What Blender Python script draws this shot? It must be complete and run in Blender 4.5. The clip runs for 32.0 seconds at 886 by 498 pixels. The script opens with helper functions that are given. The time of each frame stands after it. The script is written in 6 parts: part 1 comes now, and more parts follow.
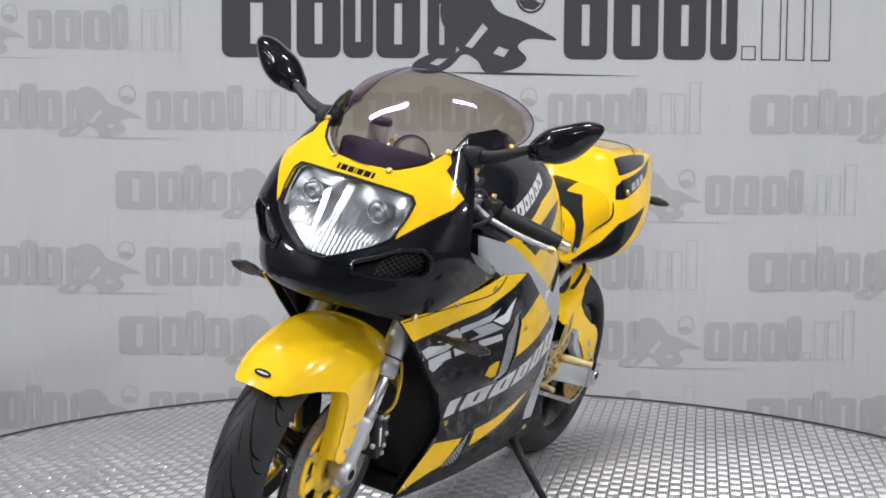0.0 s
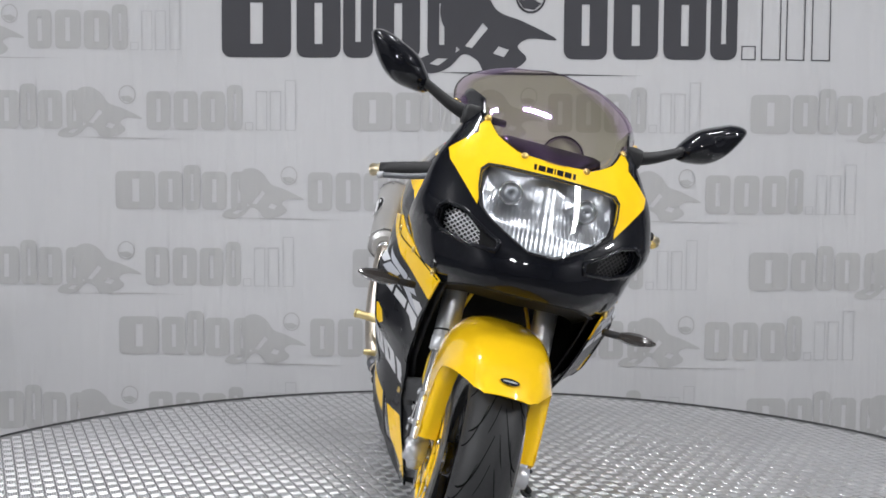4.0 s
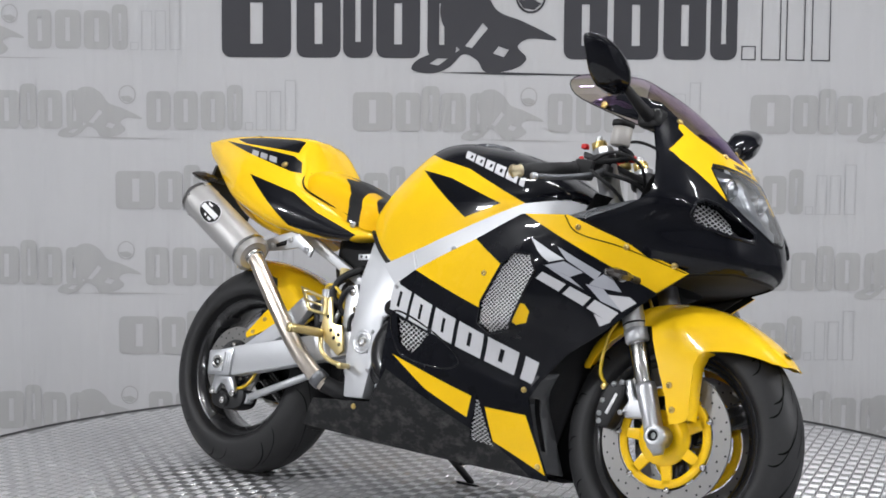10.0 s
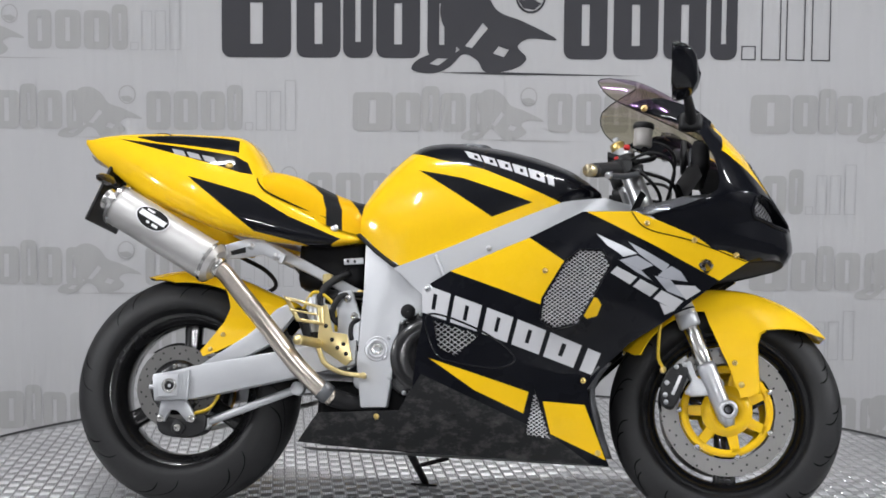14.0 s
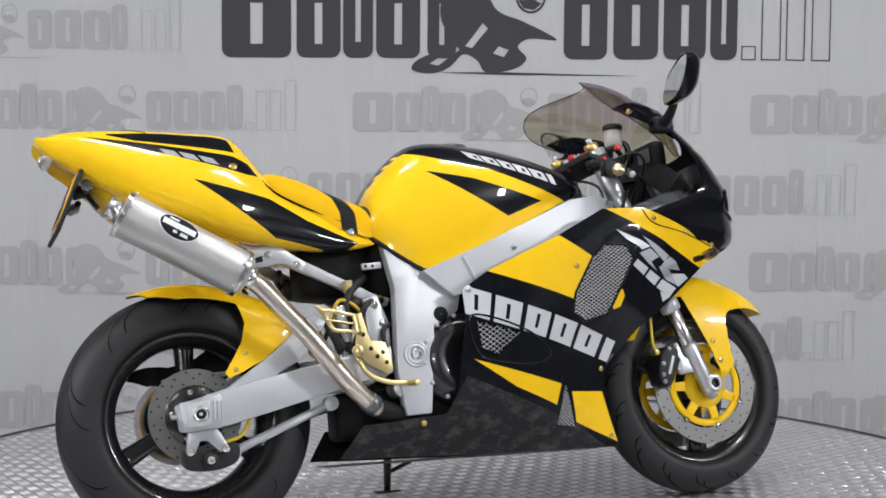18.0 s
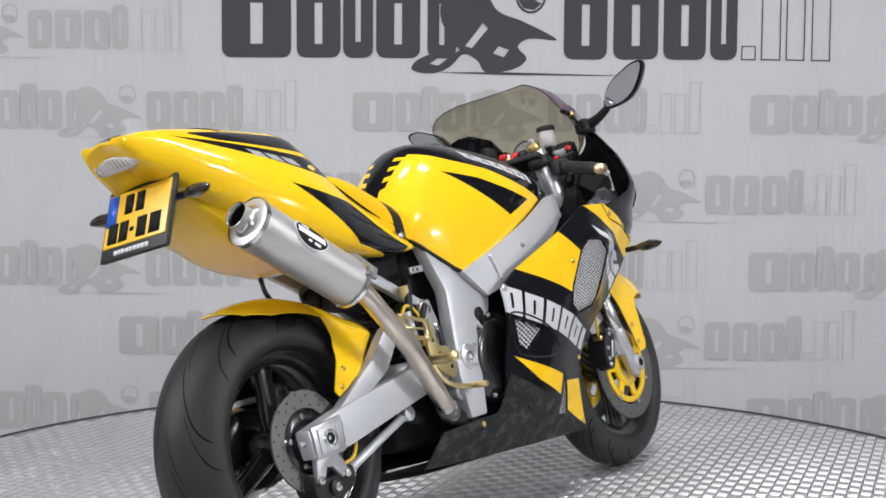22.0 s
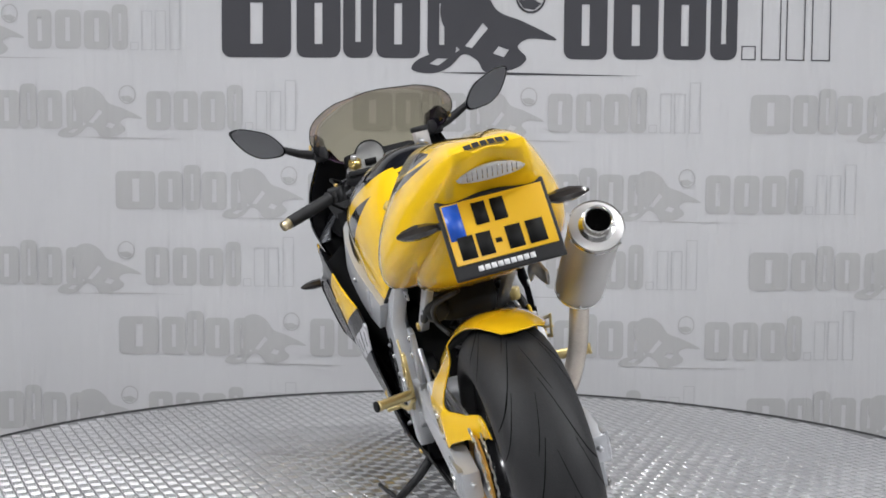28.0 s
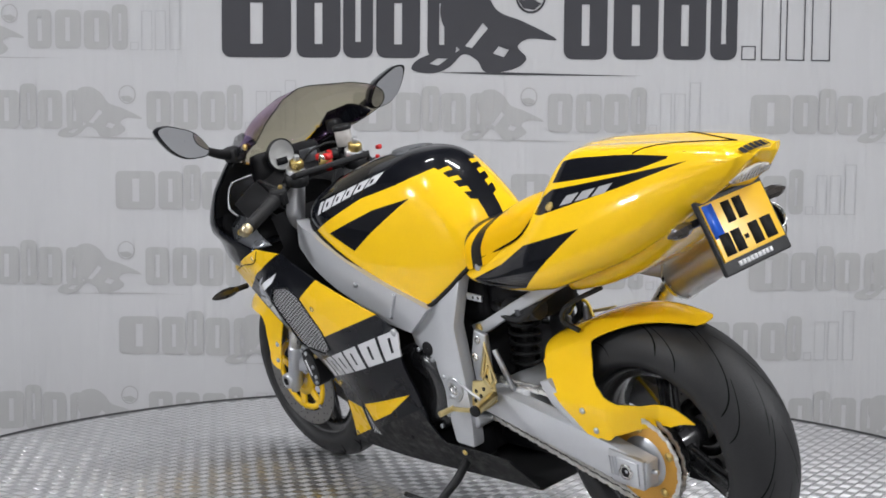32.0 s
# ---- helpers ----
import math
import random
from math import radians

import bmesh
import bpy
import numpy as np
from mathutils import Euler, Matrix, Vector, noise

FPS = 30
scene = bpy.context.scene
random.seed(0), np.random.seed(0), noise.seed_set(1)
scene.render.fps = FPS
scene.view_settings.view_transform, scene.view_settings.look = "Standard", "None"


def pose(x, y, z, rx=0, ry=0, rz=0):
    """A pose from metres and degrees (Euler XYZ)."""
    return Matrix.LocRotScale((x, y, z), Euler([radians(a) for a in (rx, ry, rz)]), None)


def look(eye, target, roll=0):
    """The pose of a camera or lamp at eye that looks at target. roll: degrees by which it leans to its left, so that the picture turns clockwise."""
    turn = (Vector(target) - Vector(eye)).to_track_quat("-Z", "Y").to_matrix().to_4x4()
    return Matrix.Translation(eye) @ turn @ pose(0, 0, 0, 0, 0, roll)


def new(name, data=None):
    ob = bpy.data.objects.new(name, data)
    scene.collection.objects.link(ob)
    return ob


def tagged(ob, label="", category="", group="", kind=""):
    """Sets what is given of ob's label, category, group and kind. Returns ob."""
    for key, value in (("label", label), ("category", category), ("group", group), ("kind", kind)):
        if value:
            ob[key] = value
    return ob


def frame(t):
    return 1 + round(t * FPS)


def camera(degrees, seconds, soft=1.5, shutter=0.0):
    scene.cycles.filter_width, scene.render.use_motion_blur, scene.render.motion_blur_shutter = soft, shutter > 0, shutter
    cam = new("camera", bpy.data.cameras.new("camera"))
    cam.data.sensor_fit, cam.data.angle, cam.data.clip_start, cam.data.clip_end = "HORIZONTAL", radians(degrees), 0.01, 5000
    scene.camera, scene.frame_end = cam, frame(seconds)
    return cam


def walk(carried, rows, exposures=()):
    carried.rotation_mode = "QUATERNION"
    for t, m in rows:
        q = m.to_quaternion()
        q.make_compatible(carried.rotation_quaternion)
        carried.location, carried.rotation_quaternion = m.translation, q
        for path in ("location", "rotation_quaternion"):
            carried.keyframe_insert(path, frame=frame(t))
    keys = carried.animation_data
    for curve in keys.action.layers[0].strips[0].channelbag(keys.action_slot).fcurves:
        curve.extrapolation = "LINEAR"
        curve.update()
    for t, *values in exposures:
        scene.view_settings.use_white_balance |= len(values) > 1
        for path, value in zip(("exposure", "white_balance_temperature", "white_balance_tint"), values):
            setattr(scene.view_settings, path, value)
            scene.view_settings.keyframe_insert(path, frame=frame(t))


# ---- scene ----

# camera: fixed on a tripod in front of the turntable
cam = camera(37.63, 32.0, soft=1.7)
EYE = Vector((0, -3.4044, 0.9393))
YAW, PITCH = radians(-0.641), radians(-4.213)
AHEAD = Vector((math.sin(YAW) * math.cos(PITCH), math.cos(YAW) * math.cos(PITCH), math.sin(PITCH)))
VIEW = look(EYE, EYE + AHEAD, 0.413)
walk(cam, [(0, VIEW), (32, VIEW)], [(0, 0.0), (5, -0.02), (9, -0.05), (12, -0.09), (14, -0.14), (17, -0.18), (19, -0.08), (21, 0.04), (22.5, 0.08), (24, 0.04), (25, 0.0), (29, 0.02), (32, -0.03)])

# the turn of the table, degrees at seconds
TURN = [(0, -114.71), (3, -91.21), (6, -67.72), (9, -44.83), (12, -21.96), (15, 1.30), (18, 24.11), (21, 47.24), (24, 70.27), (27, 93.40), (30, 116.22), (32, 131.49)]
LEAN, CONTACT, ASKEW = 14.2, -0.105, -0.8

# ---------------------------------------------------------------- light
world = bpy.data.worlds.new("world")
scene.world = world
world.use_nodes = True
world.node_tree.nodes["Background"].inputs[0].default_value = (0.9, 0.95, 1.0, 1)
world.node_tree.nodes["Background"].inputs[1].default_value = 0.25


# ---------------------------------------------------------------- materials
def nodes_of(name):
    m = bpy.data.materials.new(name)
    m.use_nodes = True
    nt = m.node_tree
    return m, nt, nt.nodes["Principled BSDF"]


def val(nt, op, a, b=None, c=None, clamp=False):
    n = nt.nodes.new("ShaderNodeMath")
    n.operation, n.use_clamp = op, clamp
    for k, v in enumerate((a, b, c)):
        if v is None:
            continue
        if isinstance(v, (int, float)):
            n.inputs[k].default_value = v
        else:
            nt.links.new(v, n.inputs[k])
    return n.outputs[0]


def mixcol(nt, fac, a, b):
    n = nt.nodes.new("ShaderNodeMix")
    n.data_type = "RGBA"
    if isinstance(fac, (int, float)):
        n.inputs[0].default_value = fac
    else:
        nt.links.new(fac, n.inputs[0])
    for k, v in ((6, a), (7, b)):
        if isinstance(v, tuple):
            n.inputs[k].default_value = (*v[:3], 1)
        else:
            nt.links.new(v, n.inputs[k])
    return n.outputs[2]


def noise_of(nt, scale, detail=3.0, rough=0.55, stretch=None):
    tc = nt.nodes.new("ShaderNodeTexCoord")
    n = nt.nodes.new("ShaderNodeTexNoise")
    n.inputs["Scale"].default_value, n.inputs["Detail"].default_value, n.inputs["Roughness"].default_value = scale, detail, rough
    if stretch:
        mp = nt.nodes.new("ShaderNodeMapping")
        mp.inputs["Scale"].default_value = stretch
        nt.links.new(tc.outputs["Object"], mp.inputs[0])
        nt.links.new(mp.outputs[0], n.inputs["Vector"])
    else:
        nt.links.new(tc.outputs["Object"], n.inputs["Vector"])
    return n.outputs["Fac"]


def finish(nt, bsdf, col, rough, metal=0.0, coat=0.0, vary=0.08, scale=9.0, bump=0.0, bump_scale=120.0, rough_vary=0.08, stretch=None, spec=0.5):
    """Colour with a broad and a fine variation, roughness that wanders, fine relief."""
    broad, fine = noise_of(nt, scale, 4, stretch=stretch), noise_of(nt, scale * 14, 2, stretch=stretch)
    amount = val(nt, "ADD", val(nt, "MULTIPLY", broad, 1.4), val(nt, "MULTIPLY", fine, 0.6))
    gain = val(nt, "MULTIPLY_ADD", amount, vary, 1.0 - vary)
    hue = nt.nodes.new("ShaderNodeHueSaturation")
    nt.links.new(gain, hue.inputs["Value"])
    if isinstance(col, tuple):
        hue.inputs["Color"].default_value = (*col, 1)
    else:
        nt.links.new(col, hue.inputs["Color"])
    nt.links.new(hue.outputs[0], bsdf.inputs["Base Color"])
    nt.links.new(val(nt, "MULTIPLY_ADD", broad, rough_vary * 2, rough - rough_vary), bsdf.inputs["Roughness"])
    bsdf.inputs["Metallic"].default_value = metal
    bsdf.inputs["Specular IOR Level"].default_value = spec
    bsdf.inputs["Coat Weight"].default_value = coat
    bsdf.inputs["Coat Roughness"].default_value = 0.02
    bsdf.inputs["Coat IOR"].default_value = 1.33
    if bump:
        b = nt.nodes.new("ShaderNodeBump")
        b.inputs["Strength"].default_value, b.inputs["Distance"].default_value = bump, 0.002
        nt.links.new(noise_of(nt, bump_scale, 3), b.inputs["Height"])
        nt.links.new(b.outputs[0], bsdf.inputs["Normal"])


def mat(name, col, rough, metal=0.0, coat=0.0, **more):
    m, nt, bsdf = nodes_of(name)
    finish(nt, bsdf, col, rough, metal, coat, **more)
    return m


def poly_mask(nt, a, b, poly, soft=0.0012):
    """1 inside a convex polygon of the plane (a, b)."""
    if sum(p[0] * q[1] - q[0] * p[1] for p, q in zip(poly, poly[1:] + poly[:1])) < 0:
        poly = poly[::-1]
    least = None
    for p, q in zip(poly, poly[1:] + poly[:1]):
        da, db = q[0] - p[0], q[1] - p[1]
        n = math.hypot(da, db)
        if n < 1e-6:
            continue
        da, db = da / n / soft, db / n / soft
        d = val(nt, "MULTIPLY_ADD", b, da, val(nt, "MULTIPLY_ADD", a, -db, db * p[0] - da * p[1] + 0.5))
        least = d if least is None else val(nt, "MINIMUM", least, d)
    return val(nt, "MULTIPLY", least, 1.0, clamp=True)


def paint(name, base, layers, plane="side", rough=0.22, coat=1.0, matte=(), **more):
    """Body paint: a base colour and coloured fields with straight edges, seen in one plane of the machine."""
    m, nt, bsdf = nodes_of(name)
    tc = nt.nodes.new("ShaderNodeTexCoord")
    sep = nt.nodes.new("ShaderNodeSeparateXYZ")
    nt.links.new(tc.outputs["Object"], sep.inputs[0])
    x, y, z = sep.outputs
    planes = {"side": (x, z), "front": (val(nt, "ABSOLUTE", y), z), "top": (x, val(nt, "ABSOLUTE", y))}

    def field(polys, which):
        mask = None
        for poly in polys:
            one = poly_mask(nt, *planes[which], poly)
            mask = one if mask is None else val(nt, "MAXIMUM", mask, one)
        return mask

    col = base
    for tint, polys, *own in layers:
        col = mixcol(nt, field(polys, own[0] if own else plane), col, tint)
    more.setdefault("spec", 0.06)
    if matte:
        scratch = val(nt, "MULTIPLY_ADD", noise_of(nt, 22, 6, 0.75, stretch=(1.0, 1.0, 1.6)), 4.5, -2.2, clamp=True)
        col = mixcol(nt, val(nt, "MULTIPLY", val(nt, "MULTIPLY", scratch, 0.7), field(matte, plane)), col, (0.095, 0.093, 0.09))
    finish(nt, bsdf, col, rough, 0.0, coat, **more)
    if matte:
        dull = field(matte, plane)
        nt.links.new(val(nt, "MULTIPLY_ADD", dull, -0.85 * coat, coat), bsdf.inputs["Coat Weight"])
        wander = bsdf.inputs["Roughness"].links[0].from_socket
        scuff = val(nt, "MULTIPLY_ADD", noise_of(nt, 34, 4), 0.7, -0.10)
        nt.links.new(val(nt, "MULTIPLY_ADD", dull, scuff, wander), bsdf.inputs["Roughness"])
    return m


YELLOW, BLACK, WHITE, SILVER = (0.88, 0.54, 0.012), (0.005, 0.0055, 0.008), (0.56, 0.56, 0.58), (0.40, 0.41, 0.45)
yellow = mat("yellow lacquer", YELLOW, 0.25, coat=1.0, vary=0.05, scale=5, spec=0.08)
black = mat("black lacquer", BLACK, 0.2, coat=1.0, vary=0.15, scale=6, spec=0.05)
plastic = mat("black plastic", (0.012, 0.012, 0.013), 0.5, vary=0.2, spec=0.35, bump=0.15, bump_scale=400)
inner = mat("dark inner plastic", (0.007, 0.007, 0.008), 0.65, vary=0.2, spec=0.25)
rubber = mat("tyre rubber", (0.0165, 0.0165, 0.0175), 0.55, vary=0.5, spec=0.35, scale=12, bump=0.25, bump_scale=300)
groove_m = mat("tyre groove", (0.004, 0.004, 0.004), 0.95, spec=0.1)
alu = mat("brushed aluminium", (0.50, 0.51, 0.53), 0.38, metal=0.8, vary=0.10, scale=14, bump=0.1, bump_scale=500)
satin = mat("satin silver frame", (0.51, 0.52, 0.54), 0.43, metal=0.40, vary=0.07, scale=10, bump=0.06, bump_scale=300)
steel = mat("polished steel", (0.62, 0.61, 0.59), 0.22, metal=1.0, vary=0.08)
titan = mat("brushed silencer skin", (0.54, 0.53, 0.52), 0.42, metal=0.7, vary=0.10, scale=8, bump=0.15, bump_scale=350, stretch=(1, 1, 6))
heat = mat("heat tinted pipe", (0.62, 0.56, 0.49), 0.30, metal=1.0, vary=0.40, scale=9)
discm = mat("brake disc steel", (0.18, 0.176, 0.17), 0.42, metal=0.75, vary=0.15, scale=30)
gold = mat("gold anodised", (0.76, 0.56, 0.20), 0.28, metal=0.9, vary=0.12)
palegold = mat("pale gold", (0.72, 0.62, 0.42), 0.28, metal=0.95, vary=0.1)
sprocket_m = mat("orange sprocket", (0.62, 0.33, 0.06), 0.4, metal=0.5, vary=0.2)
wheelblack = mat("black wheel", (0.012, 0.012, 0.013), 0.25, coat=0.6, vary=0.2)
chainm = mat("chain steel", (0.66, 0.65, 0.62), 0.35, metal=1.0, vary=0.3, scale=60)
red = mat("red plastic", (0.55, 0.012, 0.012), 0.4)
white = mat("white dial", (0.42, 0.42, 0.41), 0.5)
greydark = mat("dark grey tube", (0.13, 0.135, 0.145), 0.35, metal=0.6, vary=0.1)
forkgrey = mat("grey anodised fork tube", (0.48, 0.485, 0.495), 0.32, metal=0.8, vary=0.1)
filler_m = mat("grey metallic panel", (0.26, 0.27, 0.29), 0.28, metal=0.8, vary=0.1)
hose = mat("yellow hose", (0.62, 0.42, 0.02), 0.35, vary=0.1)
wire = mat("silver wire mesh", (0.60, 0.60, 0.61), 0.35, metal=0.9)
wiremid = mat("grey wire mesh", (0.42, 0.42, 0.43), 0.4, metal=0.8)
champagne = mat("champagne anodised", (0.68, 0.55, 0.27), 0.32, metal=0.9, vary=0.12)
wiredark = mat("dark wire mesh", (0.05, 0.05, 0.05), 0.45, metal=0.6)
plate_yellow = mat("plate yellow", (0.80, 0.46, 0.01), 0.35, vary=0.04)
plate_blue = mat("plate blue", (0.015, 0.10, 0.55), 0.35)
bar_black = mat("print black", (0.012, 0.012, 0.012), 0.6, spec=0.12)
bar_white = mat("print white", (0.75, 0.75, 0.76), 0.5)
smoke = mat("smoked indicator", (0.03, 0.025, 0.022), 0.15, coat=0.8)
mirror_m = mat("mirror", (0.86, 0.87, 0.88), 0.02, metal=1.0, vary=0.01, rough_vary=0.0)
chrome_m = mat("chromed reflector", (0.46, 0.47, 0.49), 0.31, metal=1.0, vary=0.05)


def glass(name, tint, sheen=(1, 1, 1), rough=0.02, mix=0.7, spec=1.0, base=0.025):
    """Thin tinted pane: part clear, part glossy."""
    m, nt, bsdf = nodes_of(name)
    out = nt.nodes["Material Output"]
    clear = nt.nodes.new("ShaderNodeBsdfTransparent")
    clear.inputs[0].default_value = (*tint, 1)
    bsdf.inputs["Base Color"].default_value = (*sheen, 1)
    bsdf.inputs["Roughness"].default_value = rough
    bsdf.inputs["Metallic"].default_value = spec
    lw = nt.nodes.new("ShaderNodeLayerWeight")
    lw.inputs[0].default_value = 0.5
    edge = val(nt, "POWER", lw.outputs["Facing"], 2.5)
    mx = nt.nodes.new("ShaderNodeMixShader")
    nt.links.new(val(nt, "MULTIPLY_ADD", edge, mix, base, clamp=True), mx.inputs[0])
    nt.links.new(clear.outputs[0], mx.inputs[1])
    nt.links.new(bsdf.outputs[0], mx.inputs[2])
    nt.links.new(mx.outputs[0], out.inputs[0])
    return m


screen_m = glass("iridescent smoked screen", (0.60, 0.56, 0.42), (0.72, 0.46, 0.98), rough=0.05, mix=0.55, base=0.10)
lens_m = glass("clear lens", (0.93, 0.95, 0.97), base=0.06)
taillens_m = mat("clear tail lens", (0.58, 0.56, 0.54), 0.15, coat=1.0, vary=0.2, scale=60)

# ---------------------------------------------------------------- mesh helpers
def mesh_of(name, verts, faces, smooth=True):
    me = bpy.data.meshes.new(name)
    me.from_pydata([tuple(v) for v in verts], [], faces)
    bm = bmesh.new()
    bm.from_mesh(me)
    bmesh.ops.recalc_face_normals(bm, faces=bm.faces)
    bm.to_mesh(me)
    bm.free()
    if smooth:
        me.shade_smooth()
    return me


def part(name, me, material, parent=None, label="", sharp=None):
    """One mesh object under a thing or under a part. me: a mesh, or a bmesh."""
    if isinstance(me, bmesh.types.BMesh):
        bm, me = me, bpy.data.meshes.new(name)
        bm.to_mesh(me)
        bm.free()
        me.shade_smooth()
    if sharp is not None:
        me.set_sharp_from_angle(angle=radians(sharp))
    me.materials.clear()
    me.materials.append(material)
    ob = new(name, me)
    ob.parent = parent
    if label:
        tagged(ob, label)
    return ob


def curve_at(xs, ys, x):
    """A smooth curve through (xs, ys)."""
    n = len(xs)
    x = min(max(x, xs[0]), xs[-1])
    i = 0
    while i < n - 2 and x > xs[i + 1]:
        i += 1
    h = xs[i + 1] - xs[i]
    t = (x - xs[i]) / h

    def slope(k):
        lo, hi = max(k - 1, 0), min(k + 1, n - 1)
        return (ys[hi] - ys[lo]) / (xs[hi] - xs[lo])

    a, b, ma, mb = ys[i], ys[i + 1], slope(i) * h, slope(i + 1) * h
    return (2 * t**3 - 3 * t * t + 1) * a + (t**3 - 2 * t * t + t) * ma + (3 * t * t - 2 * t**3) * b + (t**3 - t * t) * mb


def grid_mesh(name, rows, closed=False, caps=False):
    """A skin over rows of points."""
    n = len(rows[0])
    verts = [v for r in rows for v in r]
    faces = []
    for i in range(len(rows) - 1):
        for j in range(n if closed else n - 1):
            k = (j + 1) % n
            faces.append((i * n + j, i * n + k, (i + 1) * n + k, (i + 1) * n + j))
    if caps:
        faces += [tuple(range(n)), tuple(range((len(rows) - 1) * n, len(rows) * n))]
    return mesh_of(name, verts, faces)


def inside(poly, a, b):
    hit = False
    for (x1, y1), (x2, y2) in zip(poly, poly[1:] + poly[:1]):
        if (y1 > b) != (y2 > b) and a < (x2 - x1) * (b - y1) / (y2 - y1) + x1:
            hit = not hit
    return hit


def thicken(bm, thick):
    """Give an open skin a second, inner skin and a rim."""
    bmesh.ops.dissolve_degenerate(bm, dist=2e-5, edges=bm.edges[:])
    mid = sum((v.co for v in bm.verts), Vector()) / len(bm.verts)
    mid.y = 0
    if sum((f.normal.dot(f.calc_center_median() - mid) * f.calc_area() for f in bm.faces)) < 0:
        bmesh.ops.reverse_faces(bm, faces=bm.faces[:])
    bm.normal_update()
    faces, rim = bm.faces[:], [e for e in bm.edges if len(e.link_faces) == 1]
    back = {v: bm.verts.new(v.co - v.normal * thick) for v in bm.verts[:]}
    for f in faces:
        bm.faces.new([back[v] for v in reversed(f.verts)])
    for e in rim:
        a, b = (l.vert for l in (e.link_loops[0], e.link_loops[0].link_loop_next))
        bm.faces.new((b, a, back[a], back[b]))


def sheet(outline, place, step=0.02, holes=(), thick=0.004, step_b=None):
    """A thin shell over a flat outline (with convex holes), laid into space by place(a, b)."""
    bm = bmesh.new()
    bm.faces.new([bm.verts.new((a, b, 0)) for a, b in outline])
    bmesh.ops.triangulate(bm, faces=bm.faces)

    def cut(co, no):
        bmesh.ops.bisect_plane(bm, geom=bm.verts[:] + bm.edges[:] + bm.faces[:], plane_co=co, plane_no=no, dist=1e-5)

    for axis, stp in ((0, step), (1, step_b or step)):
        lo, hi = min(p[axis] for p in outline), max(p[axis] for p in outline)
        k = math.ceil(lo / stp)
        while k * stp < hi:
            no = [0, 0, 0]
            no[axis] = 1
            co = [0, 0, 0]
            co[axis] = k * stp
            cut(co, no)
            k += 1
    for hole in holes:
        for (a1, b1), (a2, b2) in zip(hole, hole[1:] + hole[:1]):
            cut((a1, b1, 0), (b2 - b1, a1 - a2, 0))
        gone = [f for f in bm.faces if inside(hole, *f.calc_center_median()[:2])]
        bmesh.ops.delete(bm, geom=gone, context="FACES")
    for v in bm.verts:
        v.co = Vector(place(v.co.x, v.co.y))
    bmesh.ops.remove_doubles(bm, verts=bm.verts, dist=1e-5)
    bmesh.ops.recalc_face_normals(bm, faces=bm.faces)
    if thick:
        thicken(bm, thick)
    return bm


def revolve(profile, centre, axis="y", seg=48, closed=True):
    """profile: (along the axis, radius)."""
    rows = []
    for k in range(seg):
        a = 2 * math.pi * k / seg
        row = []
        for s, r in profile:
            c, d = r * math.cos(a), r * math.sin(a)
            v = {"y": (c, s, d), "x": (s, c, d), "z": (c, d, s)}[axis]
            row.append((centre[0] + v[0], centre[1] + v[1], centre[2] + v[2]))
        rows.append(row)
    rows.append(rows[0])
    n = len(profile)
    verts = [v for r in rows[:-1] for v in r]
    faces = []
    for i in range(seg):
        for j in range(n if closed else n - 1):
            k, i2 = (j + 1) % n, (i + 1) % seg
            faces.append((i * n + j, i * n + k, i2 * n + k, i2 * n + j))
    return mesh_of("turned", verts, faces)


def tube(points, radius, seg=12, caps=True):
    """A round bar along points; radius: one, or one per point."""
    pts = [Vector(p) for p in points]
    rad = radius if isinstance(radius, (list, tuple)) else [radius] * len(pts)
    rows, up = [], None
    for i, p in enumerate(pts):
        d = (pts[min(i + 1, len(pts) - 1)] - pts[max(i - 1, 0)]).normalized()
        if up is None:
            up = d.orthogonal().normalized()
        up = (up - d * up.dot(d)).normalized()
        side = d.cross(up)
        rows.append([p + rad[i] * (math.cos(a) * up + math.sin(a) * side) for a in (2 * math.pi * k / seg for k in range(seg))])
    return grid_mesh("bar", rows, closed=True, caps=caps)


def smooth_path(points, n=6):
    """A rounded path through points."""
    pts = [Vector(p) for p in points]
    ts = list(range(len(pts)))
    return [Vector([curve_at(ts, [p[k] for p in pts], i / n) for k in range(3)]) for i in range((len(pts) - 1) * n + 1)]


def rod(a, b, radius, seg=16, ends=0.12):
    """A straight bar with chamfered ends."""
    a, b = Vector(a), Vector(b)
    d = (b - a).normalized() * radius * ends
    return tube([a, a + d, b - d, b], [radius * (1 - ends), radius, radius, radius * (1 - ends)], seg)


def slab(outline, u0, u1, bevel=0.003, axis="y"):
    """A flat piece: an outline in the side view, between two distances from the middle plane, with chamfered edges."""
    bm = bmesh.new()
    lo = [bm.verts.new((a, u0, b)) for a, b in outline]
    f = bm.faces.new(lo)
    g = bmesh.ops.extrude_face_region(bm, geom=[f])
    bmesh.ops.translate(bm, verts=[v for v in g["geom"] if isinstance(v, bmesh.types.BMVert)], vec=(0, u1 - u0, 0))
    bmesh.ops.recalc_face_normals(bm, faces=bm.faces)
    if bevel:
        bmesh.ops.bevel(bm, geom=bm.edges[:], offset=bevel, segments=2, affect="EDGES", profile=0.6, clamp_overlap=True)
    return bm


def box(lo, hi, bevel=0.003, turn=None):
    bm = bmesh.new()
    bmesh.ops.create_cube(bm, size=1)
    for v in bm.verts:
        v.co = Vector([l + (h - l) * (c + 0.5) for l, h, c in zip(lo, hi, v.co)])
    if bevel:
        bmesh.ops.bevel(bm, geom=bm.edges[:], offset=bevel, segments=2, affect="EDGES", profile=0.6, clamp_overlap=True)
    if turn:
        bmesh.ops.transform(bm, matrix=turn, verts=bm.verts)
    return bm


